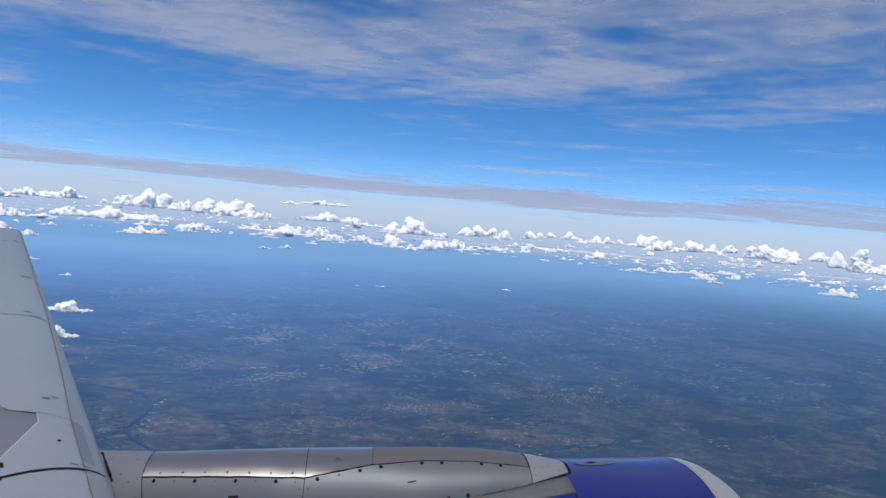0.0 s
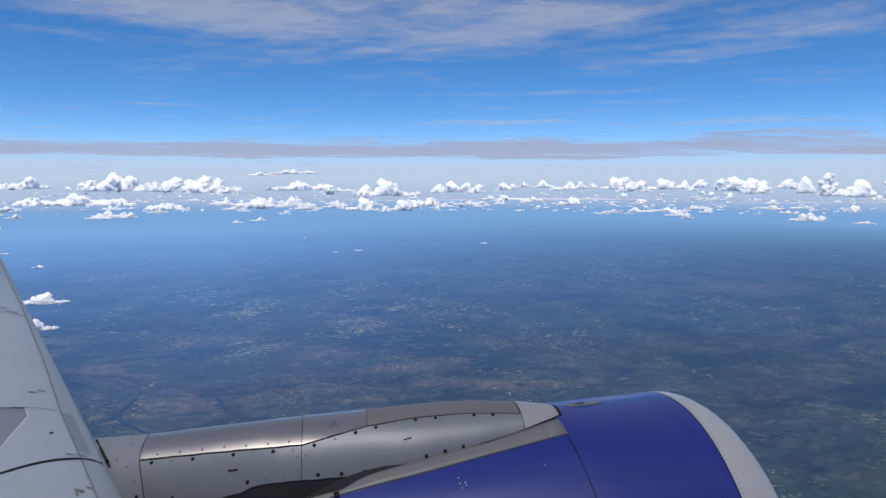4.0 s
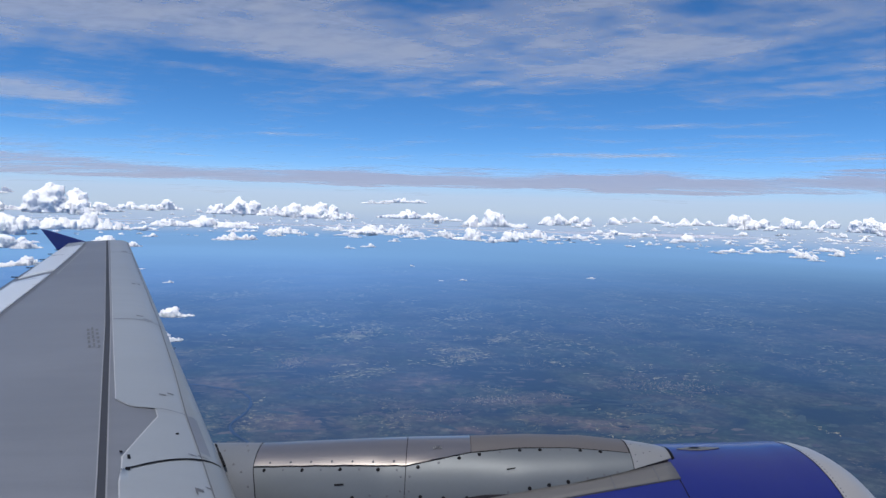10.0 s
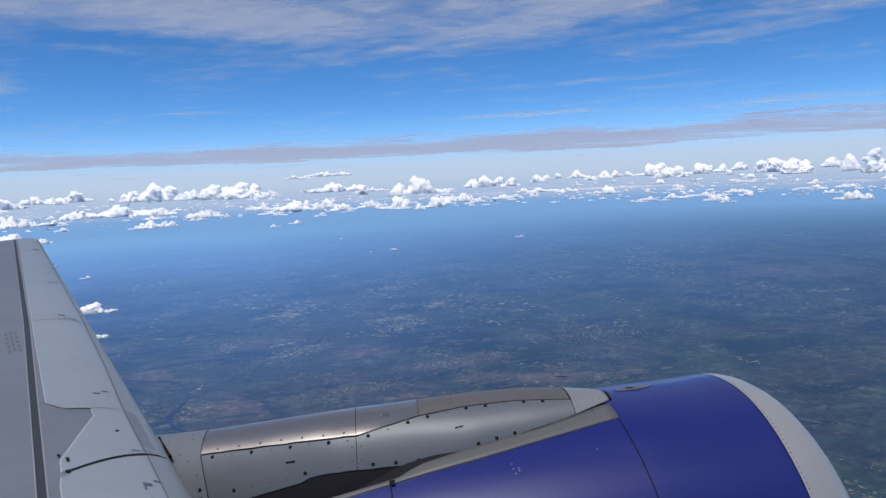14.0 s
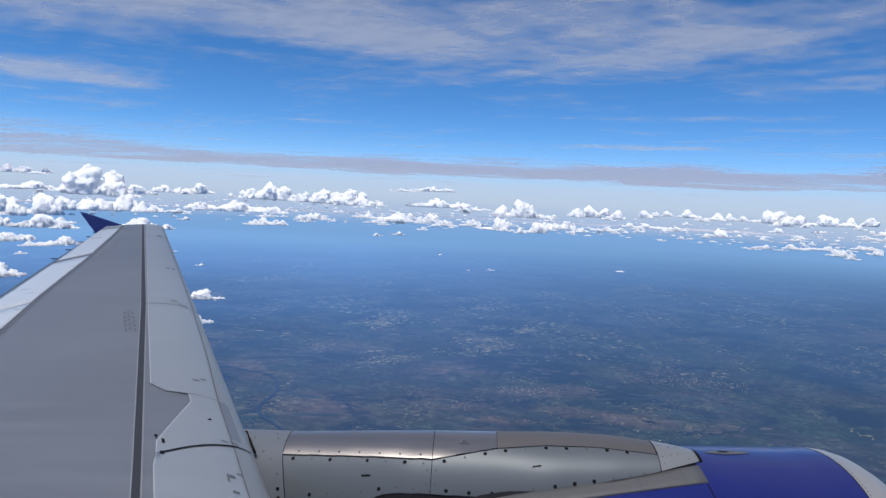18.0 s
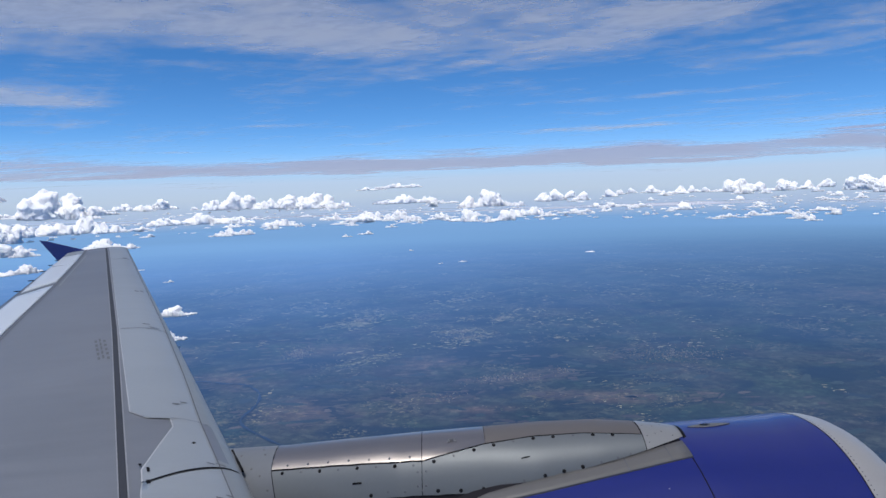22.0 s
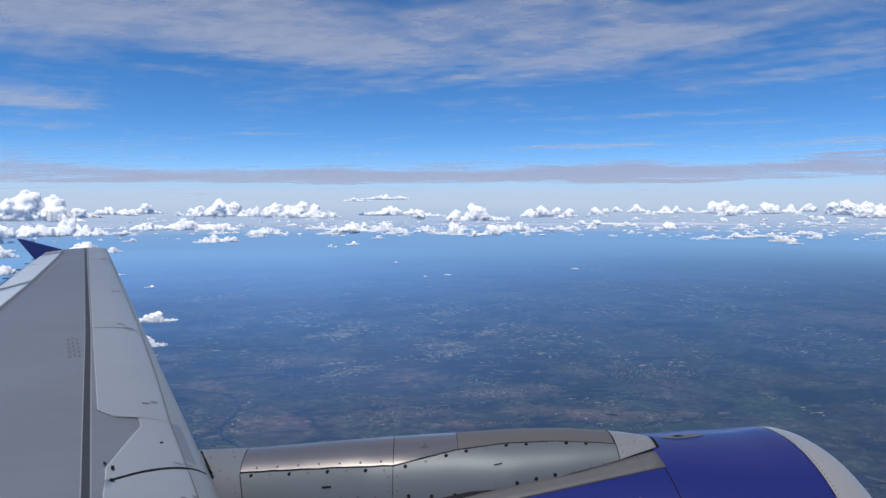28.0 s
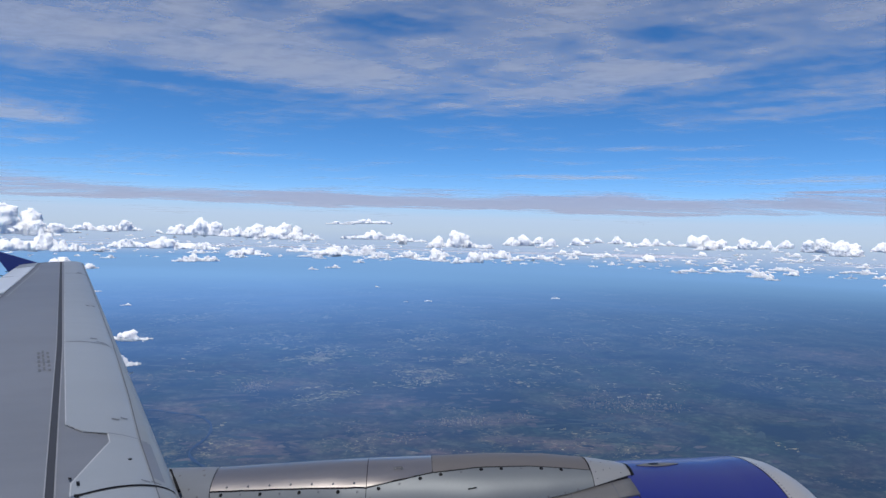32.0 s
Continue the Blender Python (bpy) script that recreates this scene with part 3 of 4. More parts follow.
# ---- cumulus ----
def cumulus_material():
    """White droplets: light spreads inside the heap, so its flanks shine nearly as its tops."""
    m, n, l, b = nodes_of("cumulus")
    b.inputs["Base Color"].default_value = (0.99, 0.975, 0.955, 1)
    b.inputs["Roughness"].default_value = 1.0
    b.inputs["Specular IOR Level"].default_value = 0.0
    b.inputs["Subsurface Weight"].default_value = 1.0
    b.inputs["Subsurface Radius"].default_value = (1, 1, 1)
    b.inputs["Subsurface Scale"].default_value = 24.0
    # droplets scatter the light round the heap, so each spot is lit much like the sky-facing ones
    g, mean = n.new("ShaderNodeNewGeometry"), n.new("ShaderNodeVectorMath")
    mean.operation = "MULTIPLY_ADD"
    mean.inputs[1].default_value, mean.inputs[2].default_value = (0.7, 0.7, 0.7), (0, 0, 0.8)
    l.new(g.outputs["Normal"], mean.inputs[0])
    unit = n.new("ShaderNodeVectorMath")
    unit.operation = "NORMALIZE"
    l.new(mean.outputs[0], unit.inputs[0])
    bp = n.new("ShaderNodeBump")
    bp.inputs["Strength"].default_value, bp.inputs["Distance"].default_value = 0.15, 2.5
    l.new(noise_tex(n, l, coords(n, l), 0.13, 6, 0.62), bp.inputs["Height"])
    l.new(unit.outputs[0], bp.inputs["Normal"])
    l.new(bp.outputs[0], b.inputs["Normal"])
    return m


M_CLOUD = cumulus_material()


def ball(level):
    bm = bmesh.new()
    bmesh.ops.create_icosphere(bm, subdivisions=level, radius=1.0)
    out = [v.co.copy() for v in bm.verts], [tuple(v.index for v in f.verts) for f in bm.faces]
    bm.free()
    return out


BALLS = (ball(1), ball(2), ball(3))


def cumulus_mesh(name, rng, ratio, voxel):
    """A heap on a flat base, 2 wide and 2 * ratio high: broad domes, each piled with rounded heads and those with buds."""
    high = 2 * ratio
    humps = [(rng.uniform(-0.8, 0.8), rng.uniform(0.35, 0.9), rng.uniform(0.14, 0.34)) for _ in range(5)]
    humps[0] = (rng.uniform(-0.35, 0.35), 1.0, rng.uniform(0.22, 0.34))
    crest = lambda x: max(a * math.exp(-((x - c) / w) ** 2) for c, a, w in humps)
    verts, faces = [], []

    def lump(at, r, level):
        o, first = Vector((rng.uniform(0, 40), rng.uniform(0, 40), rng.uniform(0, 40))), len(verts)
        points, tris = BALLS[level]
        for p in points:
            q = at + p * (r * (1 + 0.22 * noise.noise(p * 1.7 + o) + 0.12 * noise.noise(p * 4.1 + o)))
            verts.append((q.x, q.y, q.z if q.z > 0 else q.z * 0.15))
        faces.extend((i + first, j + first, m + first) for i, j, m in tris)

    def bud(at, r, level, count, share):
        for _ in range(count):
            d = Vector((rng.gauss(0, 1), rng.gauss(0, 1), rng.gauss(0.55, 0.8))).normalized()
            q = r * rng.uniform(*share)
            head = at + d * r * rng.uniform(0.8, 1.0)
            if head.z < -0.02:
                continue
            lump(head, q, level)
            if level == 1:
                bud(head, q, 0, 4, (0.25, 0.45))

    reach = min(0.2, 0.55 * high)
    for k in range(15):                                # the flat foot
        x = -0.95 + 0.136 * k
        lump(Vector((x, rng.gauss(0, 0.06), 0.0)), reach * rng.uniform(0.5, 0.8) * (1.15 - 0.5 * x * x) + 0.07 * (reach < 0.14), 2)
    for k in range(int(22 + 5 / max(0.12, ratio))):
        x, y = rng.uniform(-0.9, 0.9), rng.gauss(0, 0.2)
        top = high * max(0.22, crest(x)) * math.exp(-(y / 0.7) ** 2)
        r = min(0.34, max(0.045, top * rng.uniform(0.20, 0.42)))
        z = rng.uniform(0.35, 1.0) * max(0.0, top - 1.1 * r)
        while z > -0.05:
            at = Vector((x + rng.gauss(0, 0.25 * r), y, max(0.0, z)))
            lump(at, r, 2)
            bud(at, r, 1, 10, (0.2, 0.5))
            z -= 1.0 * r
    me = bpy.data.meshes.new(name)
    me.from_pydata(verts, [], faces)
    ob = new("heap", me)
    skin = ob.modifiers.new("skin", "REMESH")
    skin.mode, skin.voxel_size = "VOXEL", voxel
    bpy.context.view_layer.update()
    whole = bpy.data.meshes.new_from_object(ob.evaluated_get(bpy.context.evaluated_depsgraph_get()))
    bpy.data.objects.remove(ob)
    whole.name = name
    whole.materials.clear()
    whole.materials.append(M_CLOUD)
    whole.shade_smooth()
    return whole


rng = random.Random(7)
RATIOS = (0.09, 0.14, 0.14, 0.22, 0.22, 0.30, 0.30, 0.42, 0.42, 0.6, 0.85)
HEAPS = [cumulus_mesh("cumulus_cloud", rng, ratio, 0.018) for ratio in RATIOS]
SMALL_HEAPS = [cumulus_mesh("cumulus_cloud", rng, ratio, 0.045) for ratio in RATIOS]


def cumulus(az, el_base, dist, width, height, label, turn=0.0):
    """A cloud by its bearing from abeam, the elevation of its base, its distance, width and height; the nearest natural shape is taken."""
    a, want = radians(az), height / width
    best = min(abs(r - want) for r in RATIOS)
    kind = rng.choice([k for k, r in enumerate(RATIOS) if abs(r - want) < best + 0.01])
    ob = new("cumulus_cloud", (HEAPS if width / dist > 0.034 else SMALL_HEAPS)[kind])
    flip = rng.choice((-1, 1))
    ob.matrix_world = Matrix.Translation((dist * math.sin(a), dist * math.cos(a), dist * math.tan(radians(el_base)))) @ Matrix.Rotation(-a + turn + (math.pi if flip < 0 else 0), 4, "Z") @ Matrix.Diagonal((width / 2, width / 2, 0.5 * height / RATIOS[kind], 1))
    return tagged(ob, label, "cloud", "cumulus clouds along the horizon")


# bearing, elevation of the base, width and height as seen from the cabin, all in degrees
AFT_BANK = [(-34.8, 0.27, 2.44, 0.66), (-32.8, 0.31, 0.80, 0.50), (-34.3, -0.89, 5.29, 0.66), (-29.5, -1.07, 3.87, 2.51), (-26.7, -0.95, 2.84, 0.89), (-24.3, -0.71, 2.94, 0.63), (-22.1, -0.68, 2.59, 1.01), (-19.7, -0.84, 0.62, 0.37), (-35.4, -2.57, 2.41, 1.43),
            (-33.3, -2.69, 3.25, 1.67), (-32.0, -2.33, 2.22, 1.06), (-33.0, -3.63, 3.99, 1.17), (-35.5, -3.59, 2.07, 0.82), (-36.2, -3.91, 0.81, 0.49), (-28.2, -2.25, 5.15, 1.31), (-26.6, -3.56, 3.25, 0.98), (-34.9, -4.66, 2.80, 0.66), (-32.0, -4.97, 2.97, 0.68),
            (-34.4, -5.65, 0.85, 0.25), (-35.9, -7.23, 3.43, 1.22), (-19.5, -1.96, 6.67, 1.02), (-23.9, -2.26, 1.69, 0.45), (-23.3, -2.83, 1.02, 0.36), (-16.7, -2.99, 2.74, 0.66), (-16.2, -0.89, 5.27, 1.56), (-11.9, -1.01, 2.36, 1.34), (-9.8, -1.06, 2.39, 1.54),
            (-8.1, -0.96, 1.92, 0.48)]
MID_BANK = [(-3.2, 0.42, 3.88, 0.48), (-2.5, -0.90, 5.33, 0.87), (-0.2, -1.29, 0.77, 0.68), (2.8, -1.36, 1.44, 1.16), (4.0, -1.38, 2.87, 1.54), (5.9, -1.42, 2.37, 0.67), (-6.0, -2.27, 2.90, 0.87), (-3.1, -2.20, 2.42, 0.87), (-1.8, -2.47, 1.94, 0.58),
            (0.3, -2.37, 1.93, 0.68), (2.4, -2.60, 2.16, 1.16), (5.6, -2.66, 2.13, 0.96), (8.0, -2.27, 2.80, 0.76), (-8.8, -2.10, 1.92, 0.48), (-13.1, -2.41, 2.82, 0.57), (-6.0, -3.43, 1.16, 0.39), (-3.8, -2.91, 0.97, 0.24), (-7.9, -2.51, 1.92, 0.29),
            (9.1, -1.15, 1.16, 1.04), (10.3, -1.13, 1.61, 1.23), (11.4, -0.91, 1.14, 0.75), (12.4, -1.17, 1.35, 0.93), (9.6, -2.44, 1.62, 0.43), (11.4, -2.23, 2.28, 0.42), (12.6, -2.15, 1.35, 0.37)]
FORE_BANK = [(14.7, -0.98, 1.23, 0.83), (15.6, -0.81, 0.87, 0.46), (16.4, -0.73, 0.86, 0.55), (18.0, -0.77, 1.69, 0.72), (20.1, -0.90, 1.64, 0.71), (21.1, -0.83, 1.21, 0.62), (22.1, -0.85, 0.80, 0.53), (23.6, -0.87, 1.94, 1.04), (24.5, -0.89, 1.53, 1.46),
             (25.8, -0.91, 1.49, 0.94), (27.3, -0.90, 2.18, 0.92), (29.2, -0.85, 1.39, 0.74), (30.4, -0.75, 1.02, 0.89), (15.2, -1.81, 2.63, 0.46), (17.2, -1.89, 1.71, 0.36), (20.2, -2.19, 1.64, 0.71), (23.6, -2.87, 1.55, 0.43), (22.5, -2.95, 0.79, 0.18),
             (25.8, -2.78, 1.68, 0.51), (25.8, -2.14, 1.49, 0.21), (27.6, -2.70, 2.16, 0.38), (28.8, -3.07, 1.76, 0.58), (30.3, -2.49, 1.70, 0.41), (27.1, -1.44, 0.65, 0.17)]
AHEAD_BANK = [(32.6, -1.30, 2.07, 1.25), (34.5, -1.50, 2.21, 1.32), (36.6, -1.14, 1.17, 1.04), (37.9, -1.47, 1.14, 1.80), (39.7, -1.66, 2.20, 1.85), (41.5, -1.72, 1.59, 1.82), (42.4, -1.95, 1.04, 0.41), (35.4, -2.72, 1.98, 0.35), (37.7, -2.67, 1.52, 0.34),
              (38.1, -3.56, 2.27, 0.77), (41.8, -3.69, 1.41, 0.25)]
BEYOND_BANK = [(-38.5, -0.9, 5.0, 1.8), (-39.5, -2.9, 5.0, 1.6), (-42.0, -1.2, 5.5, 2.3), (-46.0, -2.0, 6.0, 2.0), (-40.5, -4.6, 4.0, 1.0), (-51.0, -1.4, 6.0, 2.4), (44.5, -1.4, 3.4, 1.8), (47.5, -1.2, 3.0, 1.3)]
for az_, el_, w_, h_ in AFT_BANK + MID_BANK + FORE_BANK + [(a, e + 0.3, w, h) for a, e, w, h in AHEAD_BANK] + BEYOND_BANK:
    d_ = 3100 if el_ > 0 else max(800, min(2640, 78 / math.tan(radians(max(0.5, -el_)))))
    cumulus(az_, el_ + 0.08 + 0.004 * max(0.0, az_), d_, d_ * radians(w_) * 1.12, d_ * radians(h_), "towering white cumulus cloud with a flat grey base" if h_ > 0.95 else "broad white cumulus cloud with a flat base" if w_ > 1.8 else "small white cumulus cloud with a flat base", rng.uniform(-0.6, 0.6))
for az_, el_, w_, h_ in AFT_BANK + MID_BANK + FORE_BANK:          # lesser heaps leaning on the large ones
    if w_ > 1.3:
        d_ = max(790, min(2600, 76 / math.tan(radians(max(0.5, -el_)))))
        cumulus(az_ + rng.choice((-1, 1)) * w_ * rng.uniform(0.35, 0.6), el_ + 0.06 - rng.uniform(0.0, 0.12), d_, d_ * radians(w_) * rng.uniform(0.4, 0.75), d_ * radians(h_) * rng.uniform(0.35, 0.7), "low white cumulus cloud beside a taller one", rng.uniform(-0.6, 0.6))
for i in range(190):                                  # broken rows between the larger heaps
    a_ = rng.uniform(-52, 48)
    row = rng.random() ** 0.8
    el_ = -0.85 - 1.75 * row
    d_ = 2660 - 760 * row - rng.uniform(0, 60)
    w_ = rng.choice((rng.uniform(10, 26), rng.uniform(18, 50)))
    cumulus(a_, el_, d_, w_, w_ * rng.uniform(0.16, 0.46), "small white cumulus cloud in a broken row", rng.uniform(-0.5, 0.5))
# the smallest and farthest puffs, too many to count
puffs_v, puffs_f, small = [], [], [cumulus_mesh("puff", rng, q, 0.11) for q in (0.12, 0.22, 0.3)]
for i in range(520):
    me = small[i % 3]
    a_, row = radians(rng.uniform(-60, 60)), rng.random()
    d_, w_ = 2670 - 760 * row, rng.uniform(3.5, 13)
    m_ = Matrix.Translation((d_ * math.sin(a_), d_ * math.cos(a_), d_ * math.tan(radians(-0.95 - 1.7 * row)))) @ Matrix.Rotation(rng.uniform(0, 6.28), 4, "Z") @ Matrix.Diagonal((w_, w_, w_, 1))
    o_ = len(puffs_v)
    puffs_v += [tuple(m_ @ v.co) for v in me.vertices]
    puffs_f += [tuple(o_ + q for q in f.vertices) for f in me.polygons]
tagged(mesh_ob("cloud_puffs", puffs_v, puffs_f, M_CLOUD), "countless small white cloud puffs between the cumulus heaps", "clouds", kind="stuff")
for i in range(14):                                   # heaped field aft of the wingtip
    a_ = rng.uniform(-56, -31)
    el_ = rng.uniform(-4.4, -1.6)
    d_ = 2000 + 700 * (el_ + 4.6) / 3.4
    w_ = rng.uniform(50, 120)
    cumulus(a_, el_, d_, w_, w_ * rng.uniform(0.16, 0.4), "heaped white cumulus cloud in a dense field", rng.uniform(-0.5, 0.5))
for az_, el_, d_, w_, h_ in [(-21.3, -9.1, 1150, 50, 18), (-22.8, -9.0, 1150, 56, 6), (-22.6, -11.0, 1000, 60, 21), (-22.9, -11.6, 1000, 50, 8), (-24.2, -5.3, 1500, 26, 7), (-22.0, -6.4, 1500, 22, 6),
                             (-7.6, -3.5, 1700, 26, 9), (-2.2, -4.9, 1700, 11, 4), (0.3, -6.1, 1900, 14, 3), (2.2, -6.0, 1900, 24, 5), (13.0, -5.4, 2100, 28, 6), (-27.0, -6.4, 1500, 36, 8)]:
    cumulus(az_, el_, d_, w_, h_, "small lone cumulus cloud drifting over the haze")

# ---- wing ----
def x_le(y):
    return -1.20 - 0.522 * (y - 4)


def depth(y):
    return 4.05 - (y - 4.7) * 0.2319 if y > 4.7 else 4.05 + (4.7 - y) * 0.52


def chord(y):
    return 2.68 - (y - 7.76) * 0.18 if y > 4.7 else 3.23 + (4.7 - y) * 0.52


def wing_pt(y, c, up=0.0):
    """A point of the wing's upper skin: y outboard, c metres aft of the leading edge."""
    ch = chord(y)
    n = 0.13 * depth(y)
    q = min(max(c / n, 0), 1)
    t = min(max((c - n) / (ch - n), 0), 1.1)
    z = -1.60 + 0.062 * (y - 4.3) - 0.055 * depth(y) * (1 - math.sqrt(max(0, 1 - (1 - q) ** 2))) - 0.075 * ch * t ** 1.7
    return (x_le(y) - c, y, z + up)


wing = empty("wing", (-3.5, 6, -1.7), "swept grey airliner wing with pale slats and flaps", "wing")


def wpanel(name, ys, c0, c1, mat, label="", up=0.004, nc=9, thick=0.0, shear=None, parent=None):
    def fn(y, f):
        c = c0(y) + (c1(y) - c0(y)) * f
        if shear:
            k = shear(y)
            for _ in range(6):
                yy = y - k * c
                c = c0(yy) + (c1(yy) - c0(yy)) * f
            return wing_pt(y - k * c, c, up)
        return wing_pt(y, c, up)
    ob = sheet(name, fn, ys, [i / (nc - 1) for i in range(nc)], mat, None, label, thick)
    return hang(ob, parent or wing)


# closed wing body: upper skin, lower skin and tip
def wing_body():
    ys = [0.15, 1, 2, 3, 4, 4.7, 6, 8, 10, 12, 14, 14.8, 15.2]
    up = [(1 - math.cos(math.pi / 2 * i / 16)) for i in range(17)]
    verts, per = [], 0
    for y in ys:
        ch = chord(y)
        ring = [wing_pt(y, ch * f) for f in up]
        low = []
        for f in up[-2:0:-1]:
            x, yy, zt = wing_pt(y, ch * f)
            zl = wing_pt(y, ch)[2] * f + wing_pt(y, 0)[2] * (1 - f) - 0.05 * ch * (4 * f * (1 - f)) ** 0.6 - 0.0
            low.append((x, yy, min(zl, zt - 0.004)))
        ring += low
        per = len(ring)
        verts += ring
    faces = [(i * per + k, i * per + (k + 1) % per, (i + 1) * per + (k + 1) % per, (i + 1) * per + k) for i in range(len(ys) - 1) for k in range(per)]
    faces += [tuple(range(per)), tuple((len(ys) - 1) * per + k for k in range(per))]
    ob = mesh_ob("skin", verts, faces, M_WING)
    return hang(ob, wing)


wing_body()
stripe_f = lin([0, 3.78, 7.53, 14.46, 15.2], [0.96, 0.805, 0.66, 0.485, 0.47])
stripe_a = lin([0, 3.78, 7.53, 14.46, 15.2], [1.01, 0.852, 0.715, 0.53, 0.51])
slat_edge = lin([0.3, 3.42, 3.74, 3.95, 4.05, 4.75, 4.905, 4.92, 5.07, 7.04, 14.44, 15.2], [0.825, 0.735, 0.725, 0.695, 0.70, 0.40, 0.40, 0.57, 0.69, 0.64, 0.43, 0.415])
nose = lin([0, 4, 4.9, 6, 8, 15.2], [0.25, 0.18, 0.175, 0.125, 0.075, 0.04])
ys_all = span(0.3, 15.15, 60)
wpanel("spar_seal", ys_all, stripe_f, stripe_a, M_DARK, "dark rubber seal strip", 0.005, 3)
wpanel("seal_line", ys_all, lambda y: stripe_f(y) - 0.012, lambda y: stripe_f(y) - 0.002, M_EDGE, "", 0.007, 2)
wpanel("seal_line", ys_all, lambda y: stripe_a(y) + 0.002, lambda y: stripe_a(y) + 0.010, M_EDGE, "", 0.007, 2)
shear_out = lambda y: 0.55 * max(0.0, 1 - (y - 4.28) / 0.35)
shear_in = lambda y: 0.55 * max(0.0, 1 - (4.265 - y) / 0.35)
slat_ys = span(4.28, 4.74, 12) + [4.75, 4.83, 4.905, 4.92, 4.97, 5.07] + span(5.3, 7.65, 10)
wpanel("slat", slat_ys, lambda y: 0.002, slat_edge, M_SLAT, "pale painted slat with a notched trailing edge", 0.008, 15, 0.0, shear_out)
wpanel("slat", span(7.656, 13.2, 20), lambda y: 0.002, slat_edge, M_SLAT, "", 0.008, 15, 0.0)
wpanel("slat", span(13.206, 15.15, 10), lambda y: 0.002, slat_edge, M_SLAT, "", 0.008, 15, 0.0)
wpanel("slat", span(0.3, 4.265, 24), lambda y: 0.002, slat_edge, M_SLAT, "", 0.008, 15, 0.0, shear_in)
M_LINE = paint("pale_edge_paint", (0.46, 0.48, 0.50), 0.5)
for ys_, k_ in ((slat_ys, shear_out), (span(7.656, 13.2, 20), None), (span(13.206, 15.15, 10), None), (span(0.3, 4.265, 24), shear_in)):
    wpanel("slat_edge_line", ys_, lambda y: slat_edge(y) + 0.001, lambda y: slat_edge(y) + 0.010, M_LINE, "thin pale line along the slat's trailing edge", 0.0065, 2, 0.0, k_)
for y0, k, wd, mt in ((4.2725, 0.55, 0.020, M_BLACK), (7.653, 0.0, 0.012, M_MARK), (13.203, 0.0, 0.02, M_MARK)):
    hang(sheet("slat_gap", lambda u, f: wing_pt(y0 + (u - 0.5) * wd - k * (0.002 + (slat_edge(y0 - 0.3 * (k > 0)) - 0.01) * f), 0.002 + (slat_edge(y0 - 0.3 * (k > 0)) - 0.01) * f, 0.0132), span(0, 1, 2), span(0, 1, 14), mt, None, "dark gap between slats"), wing)
wpanel("leading_edge_strip", span(0.3, 15.15, 60), lambda y: 0.0, nose, M_NOSE, "darker bare metal leading edge strip", 0.0105, 9)
wpanel("erosion_strip", span(4.29, 4.9, 10), lambda y: 0.105, nose, M_WING, "darker grey erosion strip", 0.0116, 3)
wpanel("erosion_strip", span(4.92, 7.6, 14), lambda y: 0.6 * nose(y), nose, M_NOSE, "", 0.0116, 3)
wpanel("nose_seam", span(0.3, 15.15, 60), nose, lambda y: nose(y) + 0.009, M_MARK, "thin dark seam behind the leading edge", 0.0124, 2)
# flaps and aileron, with the dark slot ahead of them
slot = lin([0.3, 4.7, 5.94, 8.18, 10.83, 13.54, 15.2], [3.6, 2.48, 2.29, 1.98, 1.52, 1.13, 0.92])
wpanel("flap_slot", span(0.3, 15.1, 40), lambda y: slot(y) - 0.03, lambda y: slot(y) + 0.025, M_WING2, "dark slot ahead of the flap", 0.004, 3)
def aft_panel(name, y0, y1, k0, k1, label="", mat=None):
    """A flap or aileron panel; k: how far its ends lean inboard towards the trailing edge."""
    def fn(u, f):
        y = y0 + (y1 - y0) * u
        k = k0 + (k1 - k0) * u
        a, b = slot(y) + 0.03, chord(y)
        c = a + (b - a) * f
        return wing_pt(y - k * (c - a), c, 0.012)
    return hang(sheet(name, fn, span(0, 1, 12), span(0, 1, 9), mat or M_FLAP, None, label, 0.02), wing)


aft_panel("flap", 0.3, 4.66, 0, 0, "pale bluish flap panel")
aft_panel("flap", 4.69, 7.76, 0, 0.9)
aft_panel("flap", 7.785, 11.02, 0.9, 0.9)
aft_panel("aileron", 11.27, 14.55, 0.9, 0.1, "pale bluish aileron")
aft_panel("tip_panel", 14.58, 15.1, 0.1, 0.0, "", M_SLAT)
# light strip along the slot's rear edge near the tip
wpanel("seal_line", span(10.9, 14.2, 16), lambda y: slot(y) - 0.10, lambda y: slot(y) - 0.075, M_EDGE, "", 0.007, 2)
# static wicks on the aileron's trailing edge
for y in (11.0, 11.9, 12.8, 13.5, 14.1):
    x, yy, zz = wing_pt(y, chord(y))
    hang(sheet("static_wick", lambda u, a: (x + 0.02 - 0.075 * u, yy - 0.04 * u + 0.009 * math.cos(a), zz + 0.012 + 0.009 * math.sin(a)), span(0, 1, 3), span(0, 2 * math.pi, 7), M_BLACK, None, "thin dark static wick"), wing)
# flap track fairings under the trailing edge
for y in (5.2, 8.0):
    x, yy, zz = wing_pt(y, chord(y))
    hang(sheet("flap_track_fairing", lambda u, a: (x + 0.9 - 1.55 * u, yy + 0.13 * math.sin(math.pi * min(1, 0.06 + u * 0.94)) ** 0.6 * math.cos(a), zz - 0.10 - 0.03 * u + 0.13 * math.sin(math.pi * min(1, 0.06 + u * 0.94)) ** 0.6 * math.sin(a)), span(0, 1, 14), span(0, 2 * math.pi, 17), M_SLAT, None, "pale canoe-shaped flap track fairing"), wing)

